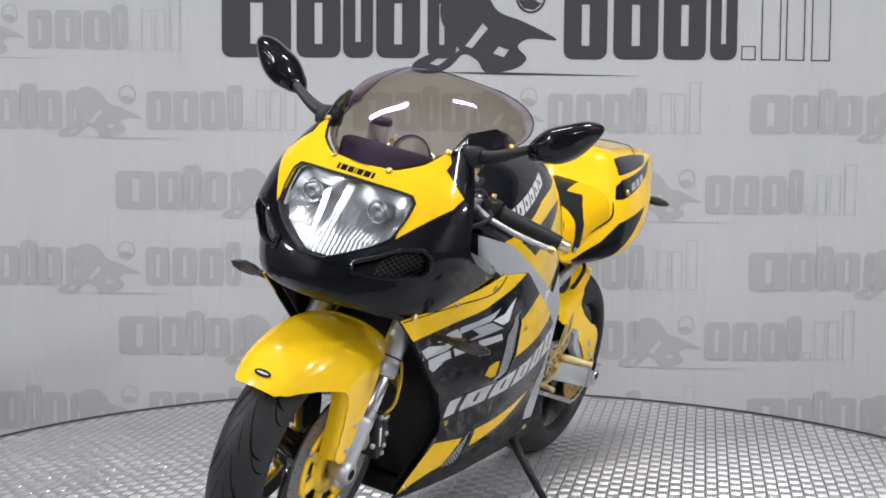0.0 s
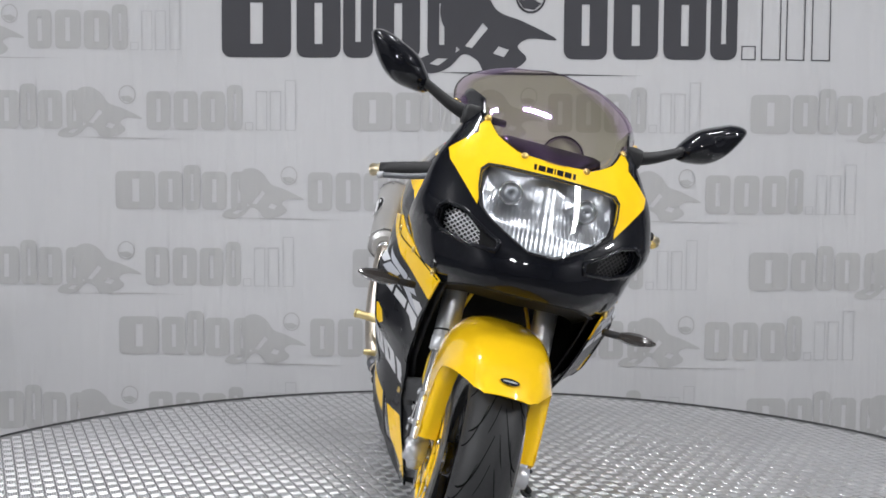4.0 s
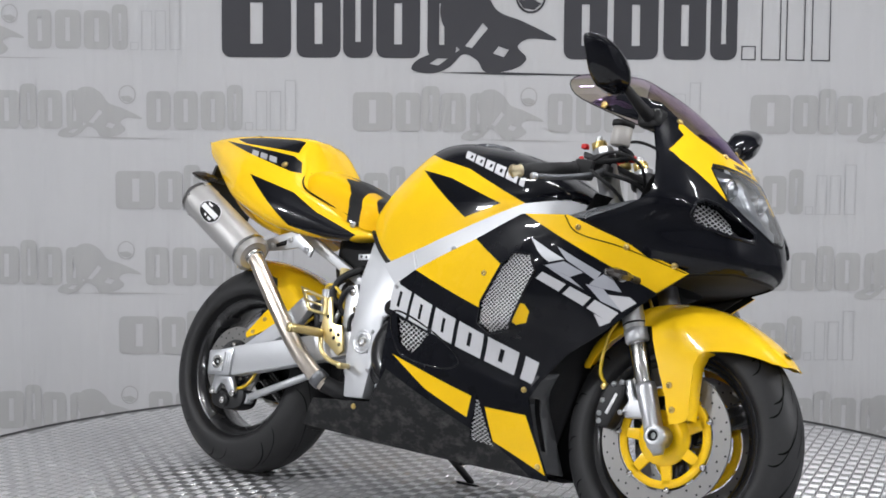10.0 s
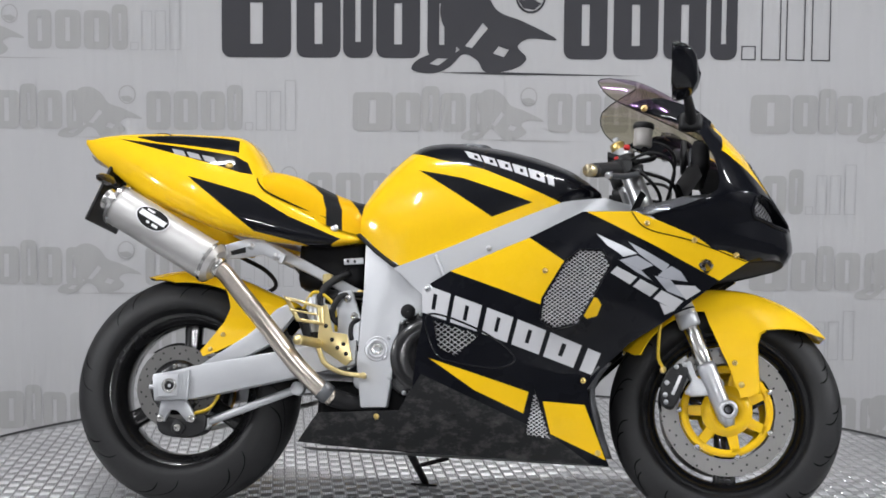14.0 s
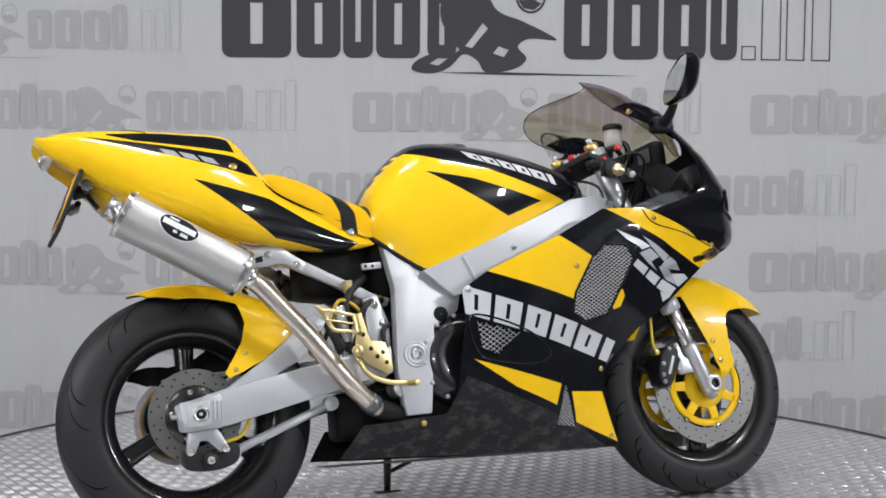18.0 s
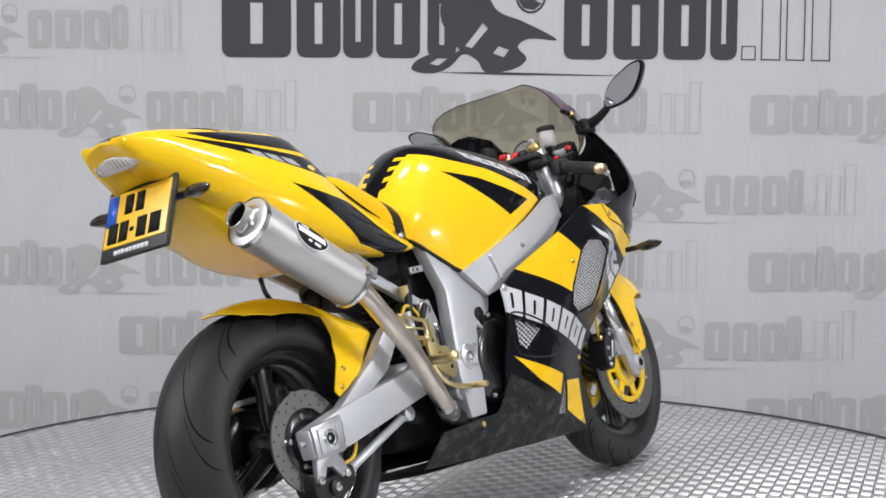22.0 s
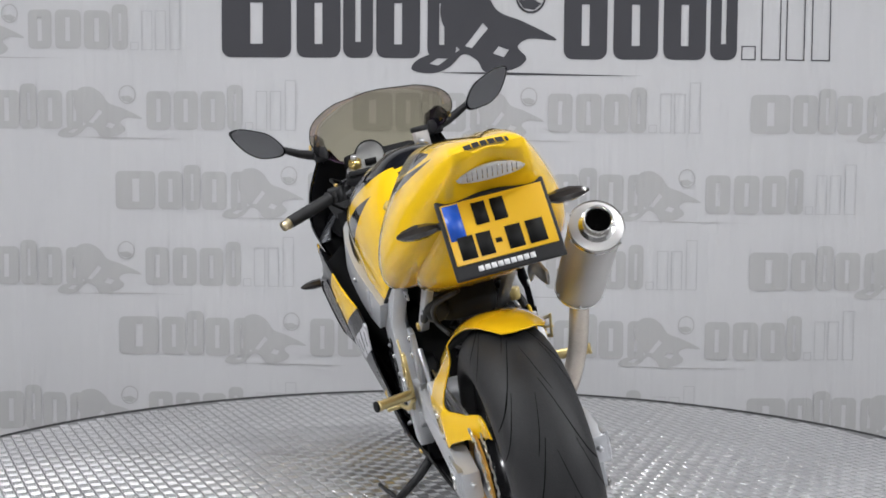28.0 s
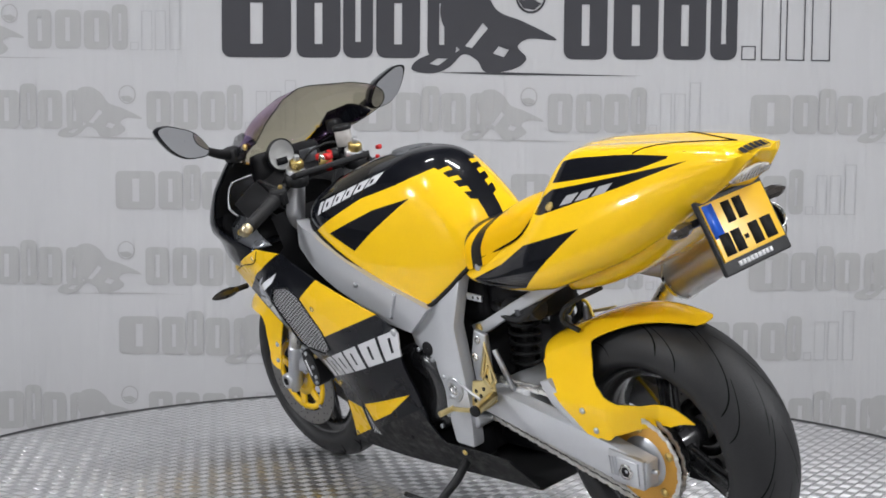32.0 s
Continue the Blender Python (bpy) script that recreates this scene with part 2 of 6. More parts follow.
def flipped(poly):
    return [(-a, b) for a, b in poly]


def shell_mirror(me):
    """The same mesh on the other side."""
    out = me.copy()
    out.transform(Matrix.Diagonal((1, -1, 1, 1)))
    out.flip_normals()
    return out


def moved(me, m):
    if isinstance(me, bmesh.types.BMesh):
        bmesh.ops.transform(me, matrix=m, verts=me.verts)
    else:
        me.transform(m)
    return me

# ---------------------------------------------------------------- the hall
WALL_Y, FLOOR_Z, RIM, HALF = 2.10, -0.34, 1.686, 6.5
concrete = mat("hall floor", (0.12, 0.12, 0.125), 0.6, vary=0.2, scale=3, bump=0.2, bump_scale=60)
hallwall = mat("hall wall", (0.38, 0.38, 0.39), 0.8, vary=0.08, scale=2)
bounce_white = mat("white of the added ceiling", (0.58, 0.58, 0.585), 0.85, vary=0.06, scale=2)
cladding = mat("white cladding", (0.74, 0.74, 0.75), 0.6, vary=0.05, scale=2)


def creased(name, col):
    """Heavy printed cloth: weave, soft hanging creases and a few fold lines."""
    m, nt, bsdf = nodes_of(name)
    finish(nt, bsdf, col, 0.85, vary=0.07, scale=1.3, stretch=(1, 1, 0.35))
    hang = noise_of(nt, 1.0, 3, 0.5, stretch=(7.0, 1, 0.55))
    slant = noise_of(nt, 1.6, 4, 0.6, stretch=(2.2, 1, 1.3))
    crease = val(nt, "POWER", val(nt, "ABSOLUTE", val(nt, "MULTIPLY_ADD", slant, 2.0, -1.0)), 0.6)
    height = val(nt, "ADD", val(nt, "MULTIPLY", hang, 0.9), val(nt, "MULTIPLY", crease, 0.10))
    bp = nt.nodes.new("ShaderNodeBump")
    bp.inputs["Strength"].default_value, bp.inputs["Distance"].default_value = 0.55, 0.035
    nt.links.new(height, bp.inputs["Height"])
    weave = nt.nodes.new("ShaderNodeBump")
    weave.inputs["Strength"].default_value, weave.inputs["Distance"].default_value = 0.12, 0.002
    nt.links.new(noise_of(nt, 700, 3), weave.inputs["Height"])
    nt.links.new(bp.outputs[0], weave.inputs["Normal"])
    nt.links.new(weave.outputs[0], bsdf.inputs["Normal"])
    return m


cloth = creased("grey backdrop cloth", (0.50, 0.50, 0.51))
print_dark = mat("charcoal print", (0.045, 0.045, 0.052), 0.8, vary=0.05)
print_pale = creased("pale grey print", (0.395, 0.392, 0.392))
print_line = mat("thin grey print", (0.40, 0.40, 0.41), 0.85)


def cloth_y(x, z):
    """The hang of the backdrop: soft upright folds."""
    return WALL_Y + (0.006 + 0.004 * x * x) * math.sin(x * 4.1 + 0.4) + 0.004 * math.sin(x * 9.7 + 1.2 + 0.5 * z) + 0.002 * math.sin(3.1 * z + x) + 0.015 * min(1.4, max(0, abs(x) - 0.6)) * math.sin(x * 13 + 0.8 * math.sin(2.3 * x) + 0.25 * z) + 0.0022 * math.sin(x * 23 + 2.0 * math.sin(1.7 * x) + 0.9 * z) * (0.5 + 0.5 * math.sin(2.1 * x + 1.3 * z))


tagged(part("floor", box((-HALF, -11, FLOOR_Z - 0.1), (HALF, 3.2, FLOOR_Z), 0), concrete), "grey concrete hall floor under the turntable", "floor", kind="structure")
# unseen wall, added to close the hall behind the cloth
tagged(part("wall_north", box((-HALF, 2.6, FLOOR_Z), (HALF, 2.7, 4.0), 0), hallwall), "unseen plain grey wall, added behind the backdrop", "wall", kind="structure")
# unseen ceiling, added in white to throw soft light back down
tagged(part("ceiling", box((-HALF - 0.1, -11.1, 4.0), (HALF + 0.1, 2.7, 4.1), 0), bounce_white), "unseen hall ceiling, added in white to bounce light", "ceiling", kind="structure")


def clad_wall(name, a, b, label):
    """A hall wall from a to b (the hall on its left), clad in ribbed white sheet."""
    a, b = Vector((*a, 0)), Vector((*b, 0))
    d = (b - a).normalized()
    n = Vector((-d.y, d.x, 0))
    core = [p + Vector((0, 0, z)) for p in (a, b, b - n * 0.1, a - n * 0.1) for z in (FLOOR_Z, 4.0)]
    wall = part(name, mesh_of(name, core, [(0, 2, 3, 1), (2, 4, 5, 3), (4, 6, 7, 5), (6, 0, 1, 7), (1, 3, 5, 7), (0, 6, 4, 2)], smooth=False), hallwall)
    tagged(wall, label, "wall", kind="structure")
    rows = [[a + d * (0.25 * k + o) + n * (0.003 + h) + Vector((0, 0, z)) for z in (FLOOR_Z, 4.0)] for k in range(int((b - a).length / 0.25)) for o, h in ((0.0, 0.0), (0.02, 0.035), (0.12, 0.035), (0.14, 0.0))]
    part("cladding", grid_mesh("cladding", rows), cladding, wall, "white ribbed metal cladding", sharp=30)


clad_wall("wall_south", (HALF, -11.0), (-HALF, -11.0), "white ribbed hall wall opposite the backdrop")
clad_wall("wall_west", (-HALF, -11.0), (-HALF, 2.6), "white ribbed hall wall at one end")
clad_wall("wall_east", (HALF, 2.6), (HALF, -11.0), "white ribbed hall wall at the other end")

drop = part("backdrop", grid_mesh("backdrop", [[(x / 50, cloth_y(x / 50, z / 8), z / 8) for x in range(-200, 201)] for z in range(-3, 25)]), cloth)
tagged(drop, "grey hanging cloth backdrop printed with dark and pale marks", "backdrop", kind="structure")


def on_cloth(outline, lift=0.003, step=0.04):
    """A printed field on the backdrop."""
    return sheet(outline, lambda a, b: (a, cloth_y(a, b) - lift, b), step, thick=0.0)


def block(x0, x1, z0, z1, r, slit=True):
    """A rounded upright block with a narrow slit."""
    out = []
    for cx, cz, a0 in ((x1 - r, z0 + r, -90), (x1 - r, z1 - r, 0), (x0 + r, z1 - r, 90), (x0 + r, z0 + r, 180)):
        for k in range(5):
            a = radians(a0 + 22.5 * k)
            out.append((cx + r * math.cos(a), cz + r * math.sin(a)))
    hole = []
    if slit:
        w, h = (x1 - x0) * 0.09, (z1 - z0)
        c = (x0 + x1) / 2
        hole = [[(c - w, z0 + h * 0.2), (c + w, z0 + h * 0.2), (c + w, z1 - h * 0.2), (c - w, z1 - h * 0.2)]]
    return sheet(out, lambda a, b: (a, cloth_y(a, b) - 0.003, b), 0.04, holes=hole, thick=0.0, step_b=0.2)


def frame_of(x0, x1, z0, z1, w):
    """A thin outlined upright box."""
    hole = [(x0 + w, z0 + w), (x1 - w, z0 + w), (x1 - w, z1 - w), (x0 + w, z1 - w)]
    return sheet([(x0, z0), (x1, z0), (x1, z1), (x0, z1)], lambda a, b: (a, cloth_y(a, b) - 0.003, b), 0.04, holes=[hole], thick=0.0, step_b=0.3)


def blob(points, n=5):
    """A rounded closed outline."""
    pts = points[-1:] + points + points[:2]
    ts = list(range(len(pts)))
    return [(curve_at(ts, [p[0] for p in pts], 1 + k / n), curve_at(ts, [p[1] for p in pts], 1 + k / n)) for k in range(len(points) * n)]


# marks of one printed line: from, to, height, in widths of the line's unit
MARKS = [(0.0, 0.787, 0.77), (0.85, 1.35, 0.77), (1.38, 1.72, 0.90), (1.755, 2.25, 0.77), (2.335, 2.66, 0.77), (3.88, 4.37, 0.77), (4.44, 4.94, 0.77), (5.0, 5.48, 0.77), (5.53, 5.83, 0.90)]
EMBLEM = [(2.16, -0.13), (2.22, -0.02), (2.40, 0.06), (2.58, 0.14), (2.66, 0.28), (2.52, 0.36), (2.48, 0.58), (2.58, 0.80), (2.80, 0.84), (3.00, 0.72), (3.14, 0.53), (3.42, 0.42), (3.80, 0.22), (3.50, 0.23), (3.36, 0.14), (3.46, 0.00), (3.30, -0.12), (3.00, -0.15), (2.90, -0.02), (2.74, 0.05), (2.58, -0.10), (2.38, -0.17)]
GAPS = [[(2.36, -0.06), (2.46, -0.08), (2.70, 0.10), (2.66, 0.14)], [(2.76, 0.14), (2.84, 0.12), (3.02, 0.34), (2.96, 0.40)], [(3.08, 0.06), (3.20, 0.02), (3.26, 0.10), (3.14, 0.14)]]


def printed_line(x, z, h, ink, line_ink):
    for a, b, tall in MARKS:
        part("printed_mark", block(x + a * h, x + b * h, z, z + h * tall, h * 0.10), ink, drop)
    part("printed_emblem", sheet([(x + a * h, z + b * h) for a, b in blob(EMBLEM)], lambda a, b: (a, cloth_y(a, b) - 0.003, b), 0.04, [[(x + a * h, z + b * h) for a, b in gap] for gap in GAPS], 0.0), ink, drop)
    ring = lambda r: [(x + 3.50 * h + r * 0.9 * h * math.cos(radians(a)), z + 0.70 * h + r * h * math.sin(radians(a))) for a in range(0, 360, 20)]
    part("printed_ring", sheet(ring(0.19), lambda a, b: (a, cloth_y(a, b) - 0.003, b), 0.04, [ring(0.165)], 0.0), ink, drop)
    visor = [(3.36, 0.66), (3.42, 0.57), (3.54, 0.55), (3.62, 0.62), (3.52, 0.68)]
    part("printed_spot", on_cloth([(x + a * h, z + b * h) for a, b in visor]), ink, drop)
    part("printed_line", on_cloth([(x + 2.4 * h, z - 0.155 * h), (x + 3.2 * h, z - 0.180 * h), (x + 4.78 * h, z - 0.185 * h), (x + 3.2 * h, z - 0.150 * h)]), ink, drop)
    for a, b, top in ((5.88, 6.04, 0.16), (6.10, 6.32, 0.78), (6.38, 6.60, 0.78), (6.68, 6.90, 1.0)):
        part("printed_outline", frame_of(x + a * h, x + b * h, z, z + top * h, h * 0.012), line_ink, drop)


printed_line(-0.997, 1.336, 0.37, print_dark, print_dark)
for z, starts in ((1.365, (-2.633, )), (1.030, (-2.145, -0.445, 1.224)), (0.692, (-1.456, 0.223)), (0.368, (-2.155, -0.445, 1.233)), (0.070, (-1.446, 0.233)), (-0.255, (-2.145, -0.445, 1.236))):
    for x in starts:
        printed_line(x, z, 0.2115, print_pale, print_line)

# ---------------------------------------------------------------- the turntable
tread_m, tnt, tb = nodes_of("tread plate aluminium")
# deck darkened against its bars: part of the relief's contrast is in the colour
finish(tnt, tb, (0.34, 0.34, 0.345), 0.50, metal=0.7, vary=0.22, scale=2.2, bump=0.12, bump_scale=160, rough_vary=0.12)
# bars worn bright, and their catch of light put into the colour too
worn_glint_m = mat("worn tread bars with painted glint", (0.80, 0.80, 0.81), 0.40, metal=0.95, vary=0.16, scale=3)
table = new("turntable")
tagged(table, "round turntable decked with silver tread plate", "turntable")
ring = [(RIM * math.cos(radians(a)), RIM * math.sin(radians(a))) for a in range(0, 360, 2)]
bm = bmesh.new()
top = bm.faces.new([bm.verts.new((x, y, 0)) for x, y in ring])
g = bmesh.ops.extrude_face_region(bm, geom=[top])
bmesh.ops.translate(bm, verts=[v for v in g["geom"] if isinstance(v, bmesh.types.BMVert)], vec=(0, 0, -0.006))
bmesh.ops.recalc_face_normals(bm, faces=bm.faces)
deck = part("deck", bm, tread_m, table, "silver tread plate", sharp=30)
drum_m = mat("dark turntable skirt", (0.03, 0.03, 0.032), 0.5)
part("skirt", revolve([(FLOOR_Z, RIM - 0.03), (FLOOR_Z, RIM + 0.002), (-0.012, RIM + 0.002), (-0.006, RIM + 0.010), (0.004, RIM + 0.010), (0.006, RIM + 0.004), (0.001, RIM - 0.001), (-0.012, RIM - 0.03)], (0, 0, 0), "z", 120), drum_m, table, "dark edge trim and skirt")

# five raised bars to a cell, turned by a right angle from cell to cell
CELL, BARS = 0.0335, 5
n = int(RIM / CELL) + 2
ii, jj = np.meshgrid(np.arange(-n, n + 1), np.arange(-n, n + 1), indexing="ij")
cx, cy, odd = (ii * CELL).ravel(), (jj * CELL).ravel(), ((ii + jj) % 2).ravel()
keep = np.hypot(cx, cy) < RIM - 0.028
cx, cy, odd = cx[keep], cy[keep], odd[keep]
bar_shape = np.array([(-1, 0, 0), (-0.7, -1, 0), (0.7, -1, 0), (1, 0, 0), (0.7, 1, 0), (-0.7, 1, 0), (-0.72, 0, 1), (0.72, 0, 1)]) * (CELL * 0.45, 0.0023, 0.0015)
bar_faces = [(0, 1, 6), (1, 2, 7, 6), (2, 3, 7), (3, 4, 7), (4, 5, 6, 7), (5, 0, 6)]
offs = (np.arange(BARS) - (BARS - 1) / 2) * CELL / BARS * 0.96
pts = bar_shape[None, None] + np.stack([0 * offs, offs, 0 * offs], 1)[None, :, None]
pts = np.repeat(pts, len(cx), 0)
swap = odd.astype(bool)
pts[swap] = pts[swap][..., [1, 0, 2]] * (1, -1, 1)
pts[..., 0] += cx[:, None, None]
pts[..., 1] += cy[:, None, None]
pts[..., 2] += 0.0003
ca_t, sa_t = math.cos(radians(14)), math.sin(radians(14))
pts = pts.reshape(-1, 3) @ np.array([(ca_t, sa_t, 0), (-sa_t, ca_t, 0), (0, 0, 1)])
count_t = len(cx) * BARS
faces = [tuple(8 * k + i for i in f) for k in range(count_t) for f in bar_faces]
me = bpy.data.meshes.new("tread")
me.from_pydata(pts.tolist(), [], faces)
tagged(part("tread", me, worn_glint_m, table), kind="stuff")

# ---------------------------------------------------------------- lamps of the hall
lamp_m, lnt, lb = nodes_of("lamp glow")
lb.inputs["Emission Color"].default_value, lb.inputs["Emission Strength"].default_value = (1, 0.98, 0.95, 1), 30.0
# all out of view: batten shape follows reflected streaks, number and places are assumed
LAMPS = [(-0.9, -8.0, 3.0, 60, -0.3, 0.9, -1.8), (0.9, -8.0, 3.0, 58, 0.3, 0.9, -1.8), (-5.2, -1.8, 2.9, 148, -0.3, -0.8, -0.4), (5.2, -1.8, 2.9, 138, 0.3, -0.8, -0.4)]
LAMPS += [(-2.2, -1.8, 3.4, 43, -1.3, -2.4, 0), (2.2, -1.8, 3.4, 43, 1.3, -2.4, 0), (-0.8, 0.1, 3.7, 23, -0.8, -2.1, 0), (0.8, 0.1, 3.7, 30, 0.8, -2.1, 0)]
# extra pair, added only to brighten the side walls that the mirrors reflect
LAMPS += [(x, -5.4, 3.3, 160, 1.5 * x, -5.6, 1.0) for x in (-4.6, 4.6)]
LONG, WIDE = 0.7, 0.13
for x, y, z, watts, *aim in LAMPS:
    lamp = new("unseen_batten")
    lamp.matrix_world = look((x, y, z), aim)
    tagged(lamp, "long white batten lamp added out of view below the hall ceiling, lit", "lamp", "ceiling lamps")
    part("housing", box((-LONG / 2 - 0.02, -WIDE / 2 - 0.02, 0.016), (LONG / 2 + 0.02, WIDE / 2 + 0.02, 0.09), 0.008), hallwall, lamp)
    for e in (-0.5, 0.5):
        hook = lamp.matrix_world @ Vector((e, 0, 0.09))
        part("hanger", moved(rod(hook, (hook.x, hook.y, 4.0), 0.008), lamp.matrix_world.inverted()), plastic, lamp)
    part("diffuser", box((-LONG / 2, -WIDE / 2, 0.004), (LONG / 2, WIDE / 2, 0.016), 0.0), lamp_m, lamp)
    d = bpy.data.lights.new("batten_light", "AREA")
    d.shape, d.size, d.size_y, d.energy, d.color = "RECTANGLE", LONG, WIDE, watts, (0.945, 0.962, 1.0)
    light = new("batten_light", d)
    light.matrix_world = look((x, y, z), aim)

# ---------------------------------------------------------------- the motorcycle: x ahead, y to its left, z up, before it leans
bike = new("motorcycle")
tagged(bike, "yellow and black sports motorcycle leaning on its side stand", "motorcycle")
SIDES = ((-1, "right"), (1, "left"))

# --- side fairing
FX = [-0.25, -0.05, 0.15, 0.35, 0.55, 0.75]
FW = [0.15, 0.25, 0.38, 0.50, 0.62, 0.72, 0.80]
FU = [[0.12, 0.12, 0.12, 0.105, 0.08, 0.06], [0.165, 0.18, 0.172, 0.130, 0.09, 0.07], [0.19, 0.205, 0.207, 0.163, 0.115, 0.09],
      [0.205, 0.225, 0.243, 0.220, 0.170, 0.125], [0.205, 0.22, 0.254, 0.256, 0.214, 0.160], [0.20, 0.21, 0.248, 0.268, 0.246, 0.188],
      [0.19, 0.20, 0.235, 0.262, 0.250, 0.19]]


def bulge(x, w):
    """How far the fairing stands out from the middle; a blister ahead of the side outlet makes its mesh look rearward."""
    ahead = x - (0.322 + (w - 0.486) * 0.547)
    ramp = max(0, 1 + ahead / 0.105) if ahead < 0 else max(0, 1 - ahead / 0.15) ** 1.3
    tall = min(1, max(0, (w - 0.445) / 0.06)) * min(1, max(0, (0.705 - w) / 0.06))
    return curve_at(FW, [curve_at(FX, row, x) for row in FU], w) + 0.030 * ramp * tall * tall * (3 - 2 * tall)


MESH_1 = [(0.290, 0.634), (0.325, 0.664), (0.381, 0.660), (0.400, 0.623), (0.324, 0.484), (0.264, 0.470), (0.229, 0.492), (0.236, 0.543)]
MESH_2 = [(-0.036, 0.487), (0.082, 0.452), (0.022, 0.398), (-0.022, 0.420)]
MESH_3 = [(0.218, 0.326), (0.258, 0.206), (0.196, 0.215)]
OUT_FAIRING = [(0.004, 0.609), (0.10, 0.650), (0.196, 0.690), (0.33, 0.757), (0.456, 0.760), (0.58, 0.715), (0.735, 0.655), (0.668, 0.608), (0.607, 0.560),
               (0.536, 0.504), (0.449, 0.447), (0.375, 0.376), (0.347, 0.334), (0.362, 0.253), (0.403, 0.146), (0.03, 0.157), (-0.27, 0.170),
               (-0.385, 0.176), (-0.33, 0.250), (-0.12, 0.262), (-0.085, 0.32), (-0.078, 0.40), (-0.062, 0.48), (-0.066, 0.565)]


def between(p, q, t):
    return (p[0] + (q[0] - p[0]) * t, p[1] + (q[1] - p[1]) * t)


def bars_along(a0, a1, b0, b1, cuts):
    """Skewed blocks between two lines: a along the top, b along the bottom."""
    return [[between(a0, a1, s), between(a0, a1, e), between(b0, b1, e), between(b0, b1, s)] for s, e in cuts]


BELLY = [[(-0.41, 0.14), (-0.41, 0.272), (-0.10, 0.272), (0.0, 0.14)], [(-0.12, 0.26), (-0.043, 0.388), (0.19, 0.266), (0.27, 0.21), (0.41, 0.15), (0.41, 0.14), (-0.12, 0.14)]]
SIX = [(0.0, 0.165), (0.19, 0.345), (0.375, 0.52), (0.545, 0.70), (0.725, 0.895), (0.93, 1.0)]
side_paint = paint("side fairing paint", BLACK, [
    ((0.020, 0.020, 0.021), BELLY),
    (YELLOW, [[(0.329, 0.762), (0.456, 0.765), (0.740, 0.655), (0.665, 0.606), (0.438, 0.710)],
              [(0.0, 0.610), (0.195, 0.695), (0.300, 0.626), (0.246, 0.523)],
              [(0.322, 0.513), (0.348, 0.547), (0.370, 0.545), (0.379, 0.530), (0.369, 0.504), (0.345, 0.496)],
              [(-0.043, 0.392), (0.204, 0.318), (0.191, 0.266), (0.070, 0.318)],
              [(0.239, 0.297), (0.341, 0.293), (0.395, 0.160), (0.258, 0.219)]]),
    (WHITE, bars_along((-0.066, 0.577), (0.379, 0.419), (-0.074, 0.508), (0.357, 0.367), SIX)
     + bars_along((0.415, 0.622), (0.578, 0.553), (0.400, 0.606), (0.556, 0.530), [(0.0, 0.30), (0.35, 0.62), (0.67, 1.0)]) + [[(0.520, 0.545), (0.533, 0.518), (0.560, 0.531)], [(0.555, 0.590), (0.605, 0.590), (0.620, 0.579), (0.585, 0.556)]]),
    (BLACK, bars_along((-0.067, 0.563), (0.375, 0.408), (-0.071, 0.523), (0.362, 0.381), [(s + 0.42 * (e - s), s + 0.56 * (e - s)) for s, e in SIX[:5]])),
    ((0.62, 0.63, 0.66), [[(0.313, 0.727), (0.370, 0.700), (0.464, 0.656), (0.419, 0.642), (0.392, 0.672)]]),
    (SILVER, [[(0.421, 0.637), (0.463, 0.651), (0.503, 0.632), (0.473, 0.618)], [(0.421, 0.637), (0.473, 0.618), (0.500, 0.596), (0.46, 0.614)], [(0.442, 0.684), (0.542, 0.636), (0.528, 0.619), (0.468, 0.655)],
              [(0.542, 0.636), (0.570, 0.622), (0.587, 0.599), (0.545, 0.602), (0.506, 0.609), (0.528, 0.622)], [(0.506, 0.608), (0.545, 0.602), (0.583, 0.559), (0.538, 0.574)]]),
], rough=0.28, coat=0.5, spec=0.05, matte=BELLY)

seam_m = groove_m


def fine(poly, n=6):
    """More points along an outline."""
    return [(p[0] + (q[0] - p[0]) * k / n, p[1] + (q[1] - p[1]) * k / n) for p, q in zip(poly, poly[1:] + poly[:1]) for k in range(n)]


def wire_field(poly, place, pitch, thick, lean=35):
    """Crossed wires that fill an outline."""
    ca, cb = sum(p[0] for p in poly) / len(poly), sum(p[1] for p in poly) / len(poly)
    reach = max(math.hypot(p[0] - ca, p[1] - cb) for p in poly)
    verts, faces = [], []
    for turn in (lean, 180 - lean):
        d, n = (math.cos(radians(turn)), math.sin(radians(turn))), (-math.sin(radians(turn)), math.cos(radians(turn)))
        for k in range(-int(reach / pitch), int(reach / pitch) + 1):
            run = []
            for s in range(41):
                q = -reach + 2 * reach * s / 40
                a, b = ca + n[0] * k * pitch + d[0] * q, cb + n[1] * k * pitch + d[1] * q
                if inside(poly, a, b):
                    run.append((a, b))
                if run and (not inside(poly, a, b) or s == 40):
                    if len(run) > 1:
                        base = len(verts)
                        for a2, b2 in run:
                            for o, lift in ((thick, 0), (0, thick), (-thick, 0)):
                                p = place(a2 + n[0] * o, b2 + n[1] * o)
                                verts.append((p[0], p[1] + math.copysign(lift, p[1]), p[2]))
                        for i in range(len(run) - 1):
                            for j in range(2):
                                faces.append((base + 3 * i + j, base + 3 * i + j + 1, base + 3 * i + j + 4, base + 3 * i + j + 3))
                    run = []
    return mesh_of("wires", verts, faces)


def bolt(at, out, r, material, parent, name="bolt"):
    """A domed bolt head."""
    at, out = Vector(at), Vector(out).normalized()
    return part(name, tube([at - out * 0.004, at + out * 0.002, at + out * 0.004, at + out * 0.0045, at + out * 0.0025], [r * 1.15, r * 1.15, r * 0.9, r * 0.45, r * 0.35], 12), material, parent)


